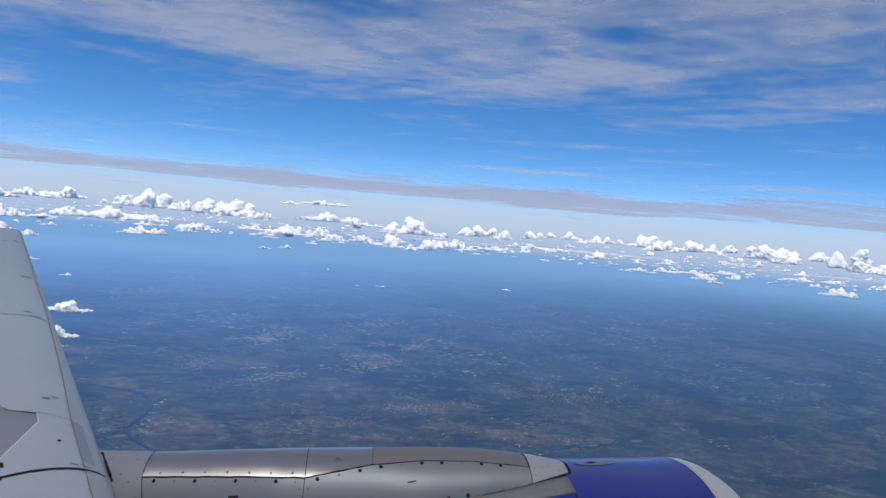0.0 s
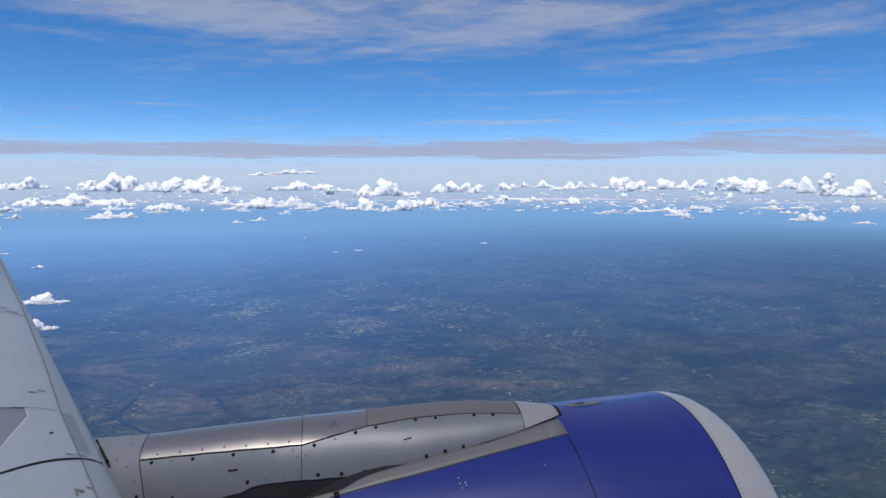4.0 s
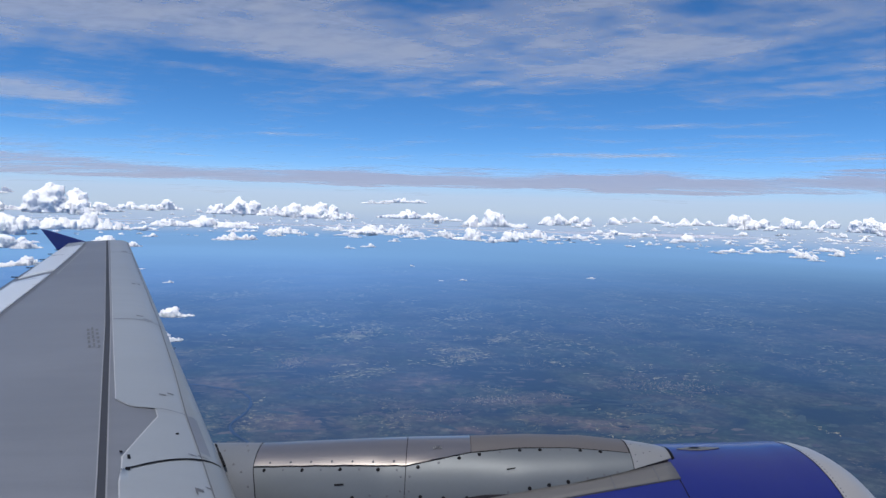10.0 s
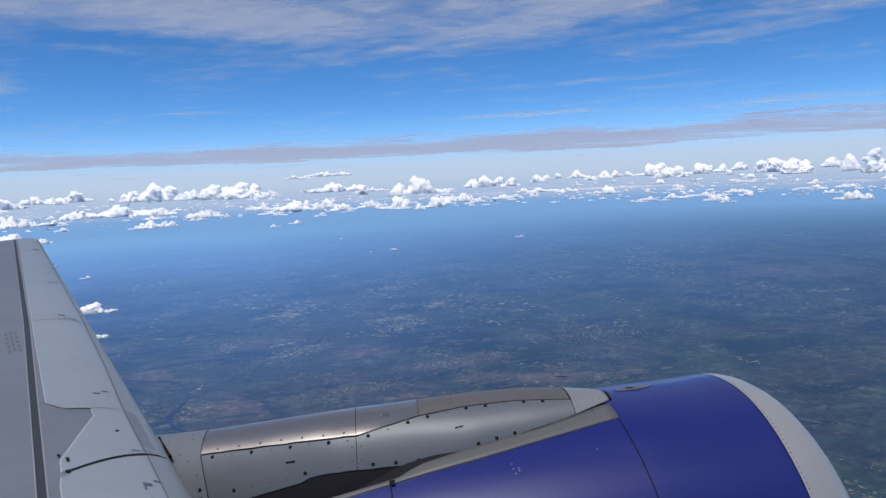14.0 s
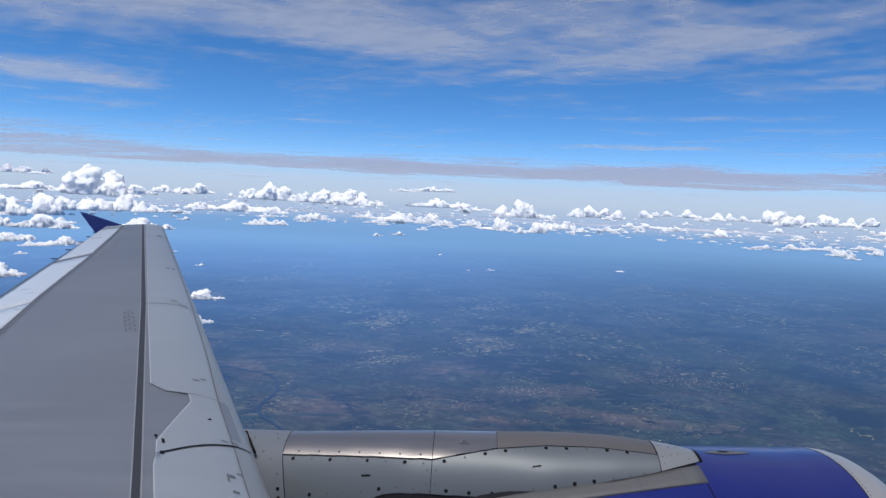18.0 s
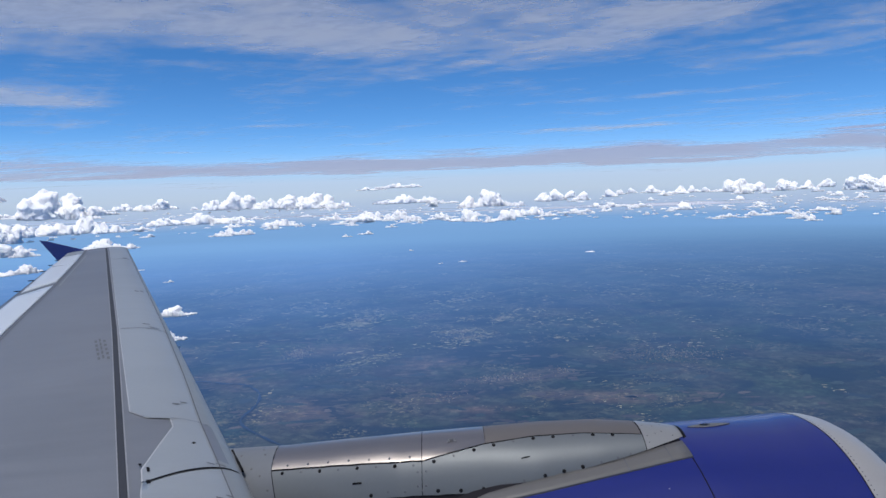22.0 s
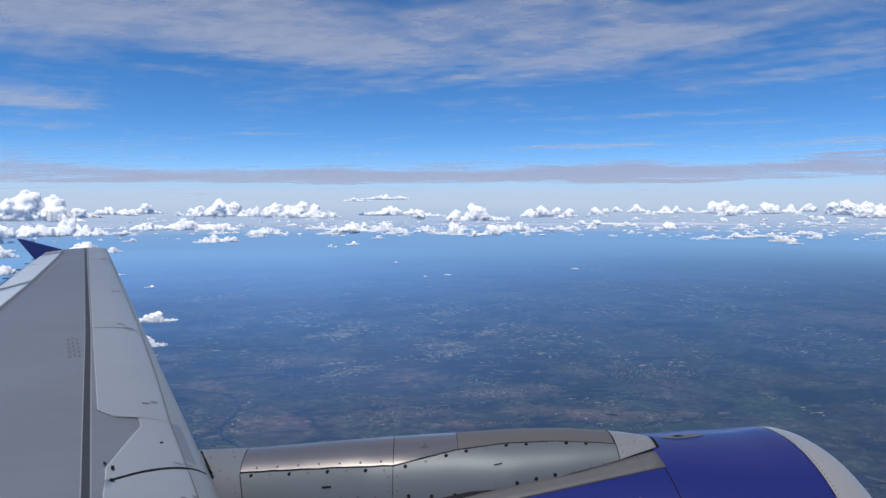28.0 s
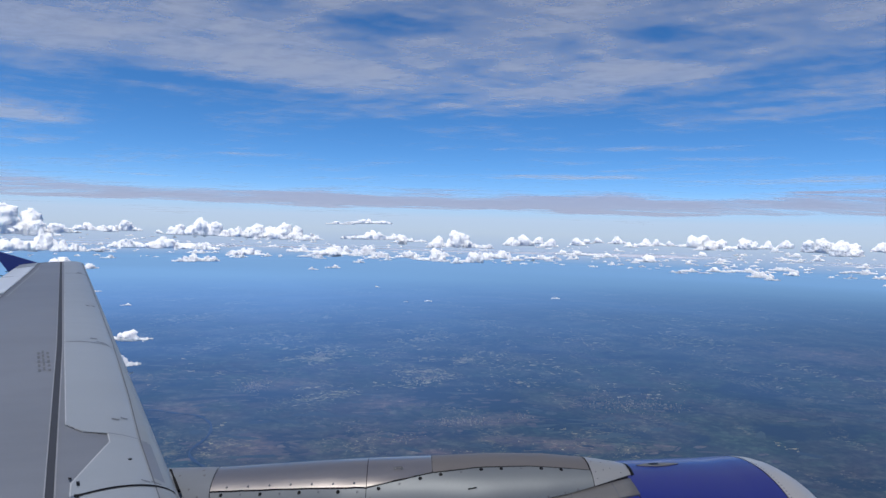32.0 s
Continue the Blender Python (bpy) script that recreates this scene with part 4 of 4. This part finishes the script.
# wingtip fence
def fence():
    outline = [(-7.97, -1.00), (-8.91, -0.745), (-9.06, -0.725), (-8.66, -1.22), (-8.95, -1.75), (-8.75, -1.76), (-8.0, -1.12)]
    n = len(outline)
    verts = [(x, 15.23 + 0.04 * abs(z + 1.1), z) for x, z in outline] + [(x, 15.26 + 0.04 * abs(z + 1.1), z) for x, z in outline]
    faces = [tuple(range(n)), tuple(range(2 * n - 1, n - 1, -1))] + [(k, k + n, (k + 1) % n + n, (k + 1) % n) for k in range(n)]
    return hang(mesh_ob("wingtip_fence", verts, faces, M_BLUE, None, "dark blue arrow-shaped wingtip fence", False), wing)


fence()

# ---- engine ----
GROW = 1.10
AX, AD = Vector((0, 3.895, -2.637)), Vector((1, 0.018, 0.097)).normalized()
AS = Vector((0, -1, 0)) - AD * AD.dot(Vector((0, -1, 0)))
AS.normalize()
AU = AD.cross(AS)
if AU.z < 0:
    AU = -AU
radius = lin([-2.6, -2.0, -1.2, -0.4, 0.4, 1.2, 1.9, 2.24, 2.32, 2.40, 2.47, 2.53, 2.565, 2.585], [0.62, 0.74, 0.90, 1.0, 1.035, 1.043, 1.046, 1.044, 1.040, 1.026, 1.000, 0.957, 0.900, 0.84])


def nac_pt(s, deg, up=0.0):
    """A point of the nacelle: s along its axis, deg from inboard (0) over the top (90)."""
    a = radians(deg)
    r = radius(s) + up - 0.042 * min(max((s - 1.55) / 0.6, 0.0), 1.0) * max(0.0, math.sin(a)) ** 4
    return tuple((AX + AD * s + (AS * math.cos(a) + AU * math.sin(a)) * r) * GROW)


engine = empty("engine_nacelle", (0.3, 3.9, -3.0), "deep blue glossy engine nacelle with a grey inlet lip", "engine")
hang(sheet("inner_cowl", lambda s, a: nac_pt(s, a, -0.006 - 0.15 * min(1.0, max(0.0, (0.25 - s) / 0.7))), span(-2.6, 2.2, 30), span(0, 360, 73), M_SHADE, None, "dark grey inner cowl with the pylon's shade in its colour"), engine)
def lip_joint(deg):
    """Where the cowl meets the lip: farther forward over the crest."""
    return 2.262 + 0.06 * max(0.0, math.sin(radians(deg))) ** 4


COWL = hang(sheet("fan_cowl", lambda f, a: nac_pt(1.482 + (lip_joint(a) - 0.006 - 1.482) * f, a), span(0, 1, 20), span(-180, 180, 97), M_BLUE, None, "glossy deep blue cowl"), engine)
low_edge = lin([-2.6, -0.66, -0.37, 0.13, 0.58, 1.09, 1.49], [52, 62.5, 64.5, 67, 69, 72.3, 75])
high_edge = lin([-2.6, -0.66, -0.37, 0.15, 0.27, 0.77, 1.23, 1.48], [54, 64.2, 66.2, 68.6, 72, 76, 80.5, 84])
REVERSER = hang(sheet("reverser_cowl", lambda s, f: nac_pt(s, -180 + (low_edge(s) + 180) * f), span(-2.0, 1.475, 30), span(0, 1, 60), M_BLUE, None, ""), engine)
hang(sheet("flange", lambda s, f: nac_pt(s, low_edge(s) + 0.1 + (high_edge(s) - low_edge(s)) * f, 0.008), span(-1.4, 1.485, 40), span(0, 1, 4), M_GREY, None, "grey metal flange along the pylon", 0.012), engine)
LIP = hang(sheet("inlet_lip", lambda f, a: nac_pt(lip_joint(a) + (2.585 - lip_joint(a)) * f, a, 0.001), [math.sin(math.pi / 2 * k / 14) for k in range(15)], span(-180, 180, 97), M_LIP, None, "pale metal inlet lip"), engine)
hang(sheet("inlet_duct", lambda s, a: tuple((AX + AD * s + (AS * math.cos(radians(a)) + AU * math.sin(radians(a))) * (0.84 - 0.02 * (2.585 - s))) * GROW), span(1.2, 2.585, 6), span(0, 360, 61), M_GREY, None, "grey inlet duct"), engine)

# ---- pylon fairing ----
pylon = empty("engine_pylon", (0, 3.95, -1.8), "pylon fairing of pale painted and bare metal panels", "pylon")
# rising slopes, seen from the cabin, of the fairing's crest, its seam and its lower edge
m_top = lin([-1.7, -1.0, -0.67, -0.16, 0.23, 0.56, 0.89, 1.18, 1.35, 1.45], [-0.371, -0.3665, -0.3605, -0.352, -0.3475, -0.343, -0.3425, -0.348, -0.354, -0.360])
m_seam = lin([-1.05, -0.62, -0.16, 0.21, 0.51, 0.81, 1.08, 1.2], [-0.4065, -0.4016, -0.3986, -0.375, -0.3655, -0.3635, -0.3675, -0.370])
m_low = lin([-1.7, -0.95, -0.66, -0.49, -0.44, -0.15, 0.17, 0.49, 0.81, 1.07, 1.28, 1.42], [-0.54, -0.4918, -0.4744, -0.4654, -0.4569, -0.4538, -0.4538, -0.4358, -0.4177, -0.4008, -0.384, -0.374])
p_wid = lin([-1.7, -0.2, 0.5, 0.9, 1.2, 1.42], [0.40, 0.38, 0.35, 0.31, 0.25, 0.18])
p_hi = lin([-1.7, -0.2, 0.25, 0.5, 0.9, 1.2, 1.42], [0.68, 0.60, 0.46, 0.32, 0.25, 0.19, 0.12])
p_grow = lin([-1.5, -1.2, -0.3, 1.5], [1.22, 1.18, 1.10, 1.10])
PYC = 3.96


def p_mid(x):
    return m_top(x) * PYC - math.sqrt(p_hi(x) ** 2 + (m_top(x) * p_wid(x)) ** 2)


def pyl_pt(x, th, up=0.0):
    """A point of the fairing: th 0 at its inboard flank, 90 on the crest."""
    a, k = radians(th), p_grow(x)
    y = PYC - (p_wid(x) + up) * math.cos(a)
    if -1.42 < x < -0.162:                             # the aft frame leans forward towards its foot
        hi, lo = seam_th(x), low_th(x)
        x += 0.075 * min(1.0, max(0.0, (hi - th) / max(1.0, hi - lo))) * min((x + 1.42) / 0.3775, (-0.162 - x) / 0.8805)
    return (x * k, y * k, (p_mid(x) + (p_hi(x) + up) * math.sin(a)) * k)


def th_at(x, slope):
    """Where the fairing's section is met by a line of that slope from the cabin."""
    mid, high, wide = p_mid(x), p_hi(x), p_wid(x)
    for q in range(0, 180):
        a = radians(q * 0.5)
        if mid + high * math.sin(a) > slope * (PYC - wide * math.cos(a)):
            return q * 0.5
    return 90.0


seam_th = lambda x: th_at(x, m_seam(x))
low_th = lambda x: th_at(x, m_low(x))
hang(sheet("core", lambda x, th: pyl_pt(x, th, -0.006), span(-1.45, 1.38, 40), span(0, 180, 25), M_SHADE, None, "dark gap between the panels"), pylon)
def ppanel(name, x0, x1, lo, hi, mat, label="", n=16, nth=10):
    ob = sheet(name, lambda x, f: pyl_pt(x, lo(x) + (hi(x) - lo(x)) * f), span(x0, x1, n), span(0, 1, nth), mat, None, label)
    uv = ob.data.uv_layers.new(name="along")
    for loop in ob.data.loops:
        uv.data[loop.index].uv = (loop.vertex_index // nth / (n - 1), loop.vertex_index % nth / (nth - 1))
    return hang(ob, pylon)


REAR = ppanel("rear_panel", -1.42, -1.045, low_th, lambda x: 180, M_REAR, "pale painted panel", 8, 24)
CREST = [ppanel("crest_panel", -1.04, -0.162, lambda x: seam_th(x) + 0.7, lambda x: 180 - seam_th(x), M_BARE, "polished bare metal panel")]
CREST.append(ppanel("crest_panel", -0.158, 0.215, lambda x: seam_th(x) + 0.7, lambda x: 180 - seam_th(x), M_BARE))
CREST.append(ppanel("crest_panel", 0.218, 1.145, lambda x: seam_th(x) + 0.7, lambda x: 180 - seam_th(x), M_BROWN, "weathered brownish metal panel"))
SIDES = [ppanel("side_panel", -1.04, -0.162, low_th, lambda x: seam_th(x) - 0.7, M_PYL, "pale painted panel with fasteners")]
SIDES.append(ppanel("side_panel", -0.158, 1.15, low_th, lambda x: seam_th(x) - 0.7, M_PYL, "", 30))
NOSE_CAP = ppanel("nose_panel", 1.155, 1.415, low_th, lambda x: 180, M_CAP, "pale metal cap panel", 10, 24)

hang(sheet("cap_edge", lambda x, th: pyl_pt(x, th, 0.002), span(1.402, 1.424, 3), span(20, 120, 20), M_BLACK, None, "black sealed edge of the cap"), pylon)

# ---- fasteners, seams and markings on the pylon and nacelle ----
def disc_mesh(name, r, mat, dome=0.25):
    bm = bmesh.new()
    rings = [[bm.verts.new((q * r * math.cos(a), q * r * math.sin(a), dome * r * (1 - q * q))) for a in [2 * math.pi * k / 10 for k in range(10)]] for q in (1.0, 0.6)]
    low = [bm.verts.new((v.co.x, v.co.y, -0.5 * r)) for v in rings[0]]
    for k in range(10):
        bm.faces.new((low[k], low[(k + 1) % 10], rings[0][(k + 1) % 10], rings[0][k]))
        bm.faces.new((rings[0][k], rings[0][(k + 1) % 10], rings[1][(k + 1) % 10], rings[1][k]))
    bm.faces.new(rings[1])
    me = bpy.data.meshes.new(name)
    bm.to_mesh(me)
    bm.free()
    me.materials.append(mat)
    return me


BIG, SMALL, DOT, RIVET = disc_mesh("fastener", 0.0125, M_BLACK), disc_mesh("fastener", 0.008, M_MARK), disc_mesh("dot", 0.0048, M_EDGE), disc_mesh("rivet", 0.0042, M_MARK)


def stick(me, at, normal, parent, name):
    ob = new(name, me)
    ob.matrix_world = Matrix.Translation(at) @ Vector(normal).to_track_quat("Z", "Y").to_matrix().to_4x4()
    return hang(ob, parent)


def normal_at(fn, u, v, du, dv):
    p, a, b = Vector(fn(u, v)), Vector(fn(u + du, v)), Vector(fn(u, v + dv))
    n = (a - p).cross(b - p).normalized()
    return n if n.z > 0 else -n


def on_pylon(me, x, th, name="fastener"):
    if x < -1.043 or x > 1.152:
        holder = REAR if x < 0 else NOSE_CAP
    elif th > seam_th(x):
        holder = CREST[0 if x < -0.16 else 1 if x < 0.217 else 2]
    else:
        holder = SIDES[0 if x < -0.16 else 1]
    stick(me, pyl_pt(x, th, 0.001), normal_at(pyl_pt, x, th, 0.01, 1.0), holder, name)


def on_nacelle(me, s, deg, name):
    p = Vector(nac_pt(s, deg, 0.001))
    stick(me, p, p / GROW - (AX + AD * s), LIP if s > 2.244 else COWL if s > 1.48 else REVERSER, name)


for i in range(8):                                    # row below the bare metal crest
    x = -0.98 + 0.11 * i
    on_pylon(BIG if i % 2 == 0 else SMALL, x, seam_th(x) - 2.8)
for i in range(7):                                    # small row on the crest's edge
    x = -0.95 + 0.12 * i
    on_pylon(SMALL, x, seam_th(x) + 3.5)
for i in range(9):                                    # lower row of the aft side panel
    x = -1.0 + 0.105 * i
    on_pylon(BIG if i in (1, 5) else SMALL, x, low_th(x) + lin([-1.0, -0.2], [7, 2.5])(x))
for th in (24, 29, 36, 41, 50):                       # along the aft frame
    on_pylon(BIG if th in (36, 41) else SMALL, -1.075, th)
for x in (-0.185, -0.135):                            # pairs beside the vertical seam
    for q in (0.25, 0.65):
        on_pylon(SMALL, x, low_th(x) + (seam_th(x) - low_th(x)) * q)
for i in range(10):                                   # along the crest of the forward panel
    x = -0.09 + 0.118 * i
    on_pylon(BIG if i % 3 != 1 else SMALL, x, seam_th(x) - 3)
for i, x in enumerate((-0.07, 0.06, 0.19, 0.32, 0.42, 0.54, 0.65, 0.76, 0.87, 0.97, 1.05)):   # along its foot
    on_pylon(BIG if i in (0, 1, 2, 5, 6, 7) else SMALL, x, low_th(x) + 2.2)
for x, th in ((1.18, 48), (1.18, 60), (1.18, 85), (1.235, 65), (1.28, 70), (1.24, 85), (1.34, 60), (1.3, 95)):
    on_pylon(RIVET, x, th)
for x, th in ((-1.2, 52), (-1.16, 66), (-1.11, 60), (-1.1, 80), (-1.12, 88), (-1.24, 80)):
    on_pylon(SMALL, x, th)


def on_patch(fn, u, v, du, dv, mat, parent, name, label=""):
    """A thin painted bar lying on a curved skin."""
    return hang(sheet(name, lambda a, b: fn(u + du * a, v + dv * b, 0.0025), span(-0.5, 0.5, 3), span(-0.5, 0.5, 3), mat, None, label), parent)


on_patch(pyl_pt, -0.55, 0.5 * (low_th(-0.55) + seam_th(-0.55)), 0.055, 1.3, M_BLACK, pylon, "stencil", "dark stencilled bar")
on_patch(pyl_pt, 0.44, 0.5 * (low_th(0.44) + seam_th(0.44)), 0.05, 1.3, M_BLACK, pylon, "stencil")
for dx, dth, w, h in ((-0.02, 0, 0.012, 5), (0.02, 0, 0.012, 5), (0.0, 2.4, 0.045, 1.4), (0.0, -0.5, 0.03, 1.2)):
    on_patch(pyl_pt, 0.02 + dx, seam_th(0.02) + 12 + dth * 0.7, w, h * 0.7, M_MARK, pylon, "stencil")
# dark curved seal where the fairing meets the wing's leading edge
hang(sheet("joint_seal", lambda y, a: (x_le(y) + 0.012 + 0.010 * math.cos(a), y, wing_pt(y, 0.0)[2] + 0.03 + 0.010 * math.sin(a)), span(4.43, 4.74, 14), span(0, 2 * math.pi, 9), M_BLACK, None, "dark rubber seal at the wing joint"), pylon)
# placard beside the wing joint
PLACARD = on_patch(pyl_pt, -1.185, 40, 0.04, 5, M_BLACK, pylon, "placard", "small black and white placard")
for k in (-1, 1):
    on_patch(lambda a, b, up: pyl_pt(a, b, up + 0.002), -1.185 + 0.009 * k, 40 + 1.0 * k, 0.009, 1.8, M_WHITE, PLACARD, "placard_bar")
# pale rivet line and dark joint round the inlet lip
for k in range(58):
    on_nacelle(RIVET, lip_joint(4 + 1.6 * k) + 0.016, 4 + 1.6 * k, "rivet")
for s_, d_ in ((1.27, 64), (0.78, 65), (0.81, 63), (0.78, 63), (0.785, 61.3), (0.81, 62)):
    on_nacelle(DOT, s_, d_, "dot")
# grey fitting on the crest of the cowl, with its dark eye
VENT = hang(sheet("vent_plate", lambda u, f: nac_pt(1.60 + 0.27 * u, 95.2 + 4.4 * math.sin(math.pi * (0.03 + 0.94 * u)) ** 0.8 * (f - 0.5) + 0.8 * u, 0.0035), span(0, 1, 14), span(0, 1, 5), M_GREY, None, "grey teardrop-shaped vent plate", 0.003), engine)
hang(sheet("vent_eye", lambda u, a: nac_pt(1.71 + 0.035 * u * math.cos(a), 95.5 + 0.7 * u * math.sin(a), 0.0095), span(0.05, 1, 3), span(0, 2 * math.pi, 13), M_BLACK, None, "dark vent opening"), VENT)
# joints across the flange and its latch
for s_ in (1.10, 1.36):
    hang(sheet("joint", lambda u, f: nac_pt(s_ + 0.008 * u, low_edge(s_) + 0.2 + (high_edge(s_) - low_edge(s_) - 0.2) * f, 0.0105), span(0, 1, 2), span(0, 1, 4), M_MARK, None, "dark joint line"), engine)
hang(sheet("latch", lambda u, f: nac_pt(0.10 + 0.03 * u, 66.2 + 2.0 * f, 0.012), span(0, 1, 2), span(0, 1, 3), M_BLACK, None, "dark latch"), engine)
hang(sheet("joint", lambda u, f: nac_pt(0.10 + 0.008 * u, 10 + 56 * f, 0.0022), span(0, 1, 2), span(0, 1, 24), M_BLACK, None, "thin dark joint line"), engine)

# ---- markings on the wing ----
def wing_bar(y, c, dy, dc, mat, name="stencil", label="", up=0.0125):
    return hang(sheet(name, lambda a, b: wing_pt(y + dy * a, c + dc * b, up), span(-0.5, 0.5, 4), span(-0.5, 0.5, 4), mat, None, label), wing)


for y, c, dy, dc in ((5.22, 0.32, 0.022, 0.055), (5.28, 0.25, 0.02, 0.05), (7.85, 0.30, 0.035, 0.08), (7.72, 0.22, 0.02, 0.12), (9.9, 0.24, 0.06, 0.06), (9.95, 0.16, 0.06, 0.05), (13.3, 0.19, 0.08, 0.10),
                     (4.13, 0.70, 0.03, 0.02), (4.06, 0.655, 0.06, 0.02), (3.90, 0.67, 0.045, 0.025), (4.20, 0.24, 0.012, 0.05), (4.225, 0.17, 0.012, 0.06),
                     (3.74, 0.27, 0.03, 0.05), (3.70, 0.29, 0.05, 0.012), (3.80, 0.205, 0.014, 0.04), (3.57, 0.265, 0.02, 0.04)):
    wing_bar(y, c, dy, dc, M_BLACK if c > 0.6 else M_MARK)
wing_bar(4.905, 0.26, 0.006, 0.28, M_MARK, "joint", "thin dark joint line")
stick(BIG, Vector(wing_pt(4.49, 0.30, 0.012)), (0, 0, 1), wing, "fastener")
# faded block of unreadable stencil lines behind the seal strip
for k in range(5):
    wing_bar(6.55 + 0.16 * k, 0.80 + 0.004 * k, 0.085, 0.026, M_GHOST, up=0.004)
    wing_bar(6.60 + 0.16 * k, 0.85 + 0.004 * k, 0.12, 0.020, M_GHOST, up=0.004)
    wing_bar(6.55 + 0.16 * k, 0.895 + 0.004 * k, 0.09, 0.026, M_GHOST, up=0.004)
# small orange-yellow fitting standing on the wing box
hook = sheet("escape_line_fitting", lambda u, a: Vector(wing_pt(5.30, 2.085)) + Vector((0.038 * math.cos(math.pi * u) - 0.03, 0.01 * math.cos(a), 0.010 + 0.035 * math.sin(math.pi * u) + 0.012 * math.sin(a))), span(0, 1, 14), span(0, 2 * math.pi, 9), M_YELLOW)
hang(hook, wing)
tagged(hook, "small orange-yellow loop fitting")
# ---- fuselage side and cabin window round the camera ----
def outline(grow, n=56):
    """The window's rounded opening, in x and z, grown by some metres; it leans with the climbing aircraft."""
    pts, ct, st = [], math.cos(0.2627), math.sin(0.2627)
    for k in range(n):
        a = 2 * math.pi * k / n
        u = (0.1446 + grow) * math.copysign(abs(math.cos(a)) ** 0.566, math.cos(a))
        w = (0.1818 + grow) * math.copysign(abs(math.sin(a)) ** 0.566, math.sin(a))
        pts.append((0.0339 + u * ct - w * st, 0.0303 + u * st + w * ct))
    return pts


def tube(name, rings, mat, parent=None, label=""):
    n = len(rings[0])
    verts = [v for r in rings for v in r]
    faces = [(i * n + k, i * n + (k + 1) % n, (i + 1) * n + (k + 1) % n, (i + 1) * n + k) for i in range(len(rings) - 1) for k in range(n)]
    return mesh_ob(name, verts, faces, mat, parent, label)


def ring_at(y, grow):
    return [(x, y, z) for x, z in outline(grow)]


def skin_y(z, r):
    return -1.86 + math.sqrt(max(0.0, r * r - (z + 0.5) ** 2))


window = empty("window_1", (0.013, 0.075, -0.17), "cabin window with a dark rubber seal and plastic surround", "window", kind="structure")
hang(tube("seal", [ring_at(0.070, 0.0), ring_at(0.070, 0.006), ring_at(0.084, 0.018), ring_at(0.084, 0.014), ring_at(0.070, 0.0)], M_BLACK, None, "dark rubber window seal"), window)
hang(tube("surround", [ring_at(0.069, 0.0055), ring_at(0.060, 0.02), ring_at(0.045, 0.05), ring_at(0.020, 0.14), ring_at(-0.03, 0.20)], M_CABIN, None, "grey plastic window surround"), window)
hang(tube("reveal", [ring_at(0.082, 0.014), [(x, skin_y(z, 1.985), z) for x, z in outline(0.075)], [(x, skin_y(z, 1.988), z) for x, z in outline(0.17)]], M_CABIN, None, "sloping window reveal"), window)


def hull(name, r, hole, mat, label):
    """A barrel of fuselage with an opening at the window."""
    xs = [-3.2, -2, -1, -0.5] + sorted({round(p[0], 4) for p in ((0.013 - 0.122 - hole, 0), (0.013 + 0.122 + hole, 0))}) + [0.5, 1, 2, 3.2]
    zlo, zhi = -0.17 - hole, 0.16 + hole
    a0, a1 = math.asin((zlo + 0.5) / r), math.asin((zhi + 0.5) / r)
    angs = span(a1 - 2 * math.pi, a0, 60) + [a1]
    verts = [(x, -1.86 + r * math.cos(a), -0.5 + r * math.sin(a)) for x in xs for a in angs]
    n = len(angs)
    faces = [(i * n + k, (i + 1) * n + k, (i + 1) * n + k + 1, i * n + k + 1) for i in range(len(xs) - 1) for k in range(n - 1) if not (k == n - 2 and xs[i] > -0.4 and xs[i + 1] < 0.4)]
    ob = mesh_ob(name, verts, faces, mat)
    return tagged(ob, label, "wall", kind="structure")


M_HULL = paint("fuselage_white_paint", (0.62, 0.63, 0.65), 0.35, coat=0.3)
hull("wall_fuselage", 1.985, 0.15, M_HULL, "white painted outer skin of the fuselage")
hull("wall_lining", 1.90, 0.16, M_CABIN, "grey plastic cabin side lining")
for x in (-3.2, 3.2):
    v = [(x, -1.86 + 1.985 * math.cos(2 * math.pi * k / 48), -0.5 + 1.985 * math.sin(2 * math.pi * k / 48)) for k in range(48)]
    tagged(mesh_ob("wall_bulkhead", v + [(x + 0.03 * (1 if x < 0 else -1), b, c) for _, b, c in v], [tuple(range(48)), tuple(range(95, 47, -1))], M_CABIN), "plain grey cabin bulkhead", "wall", kind="structure")
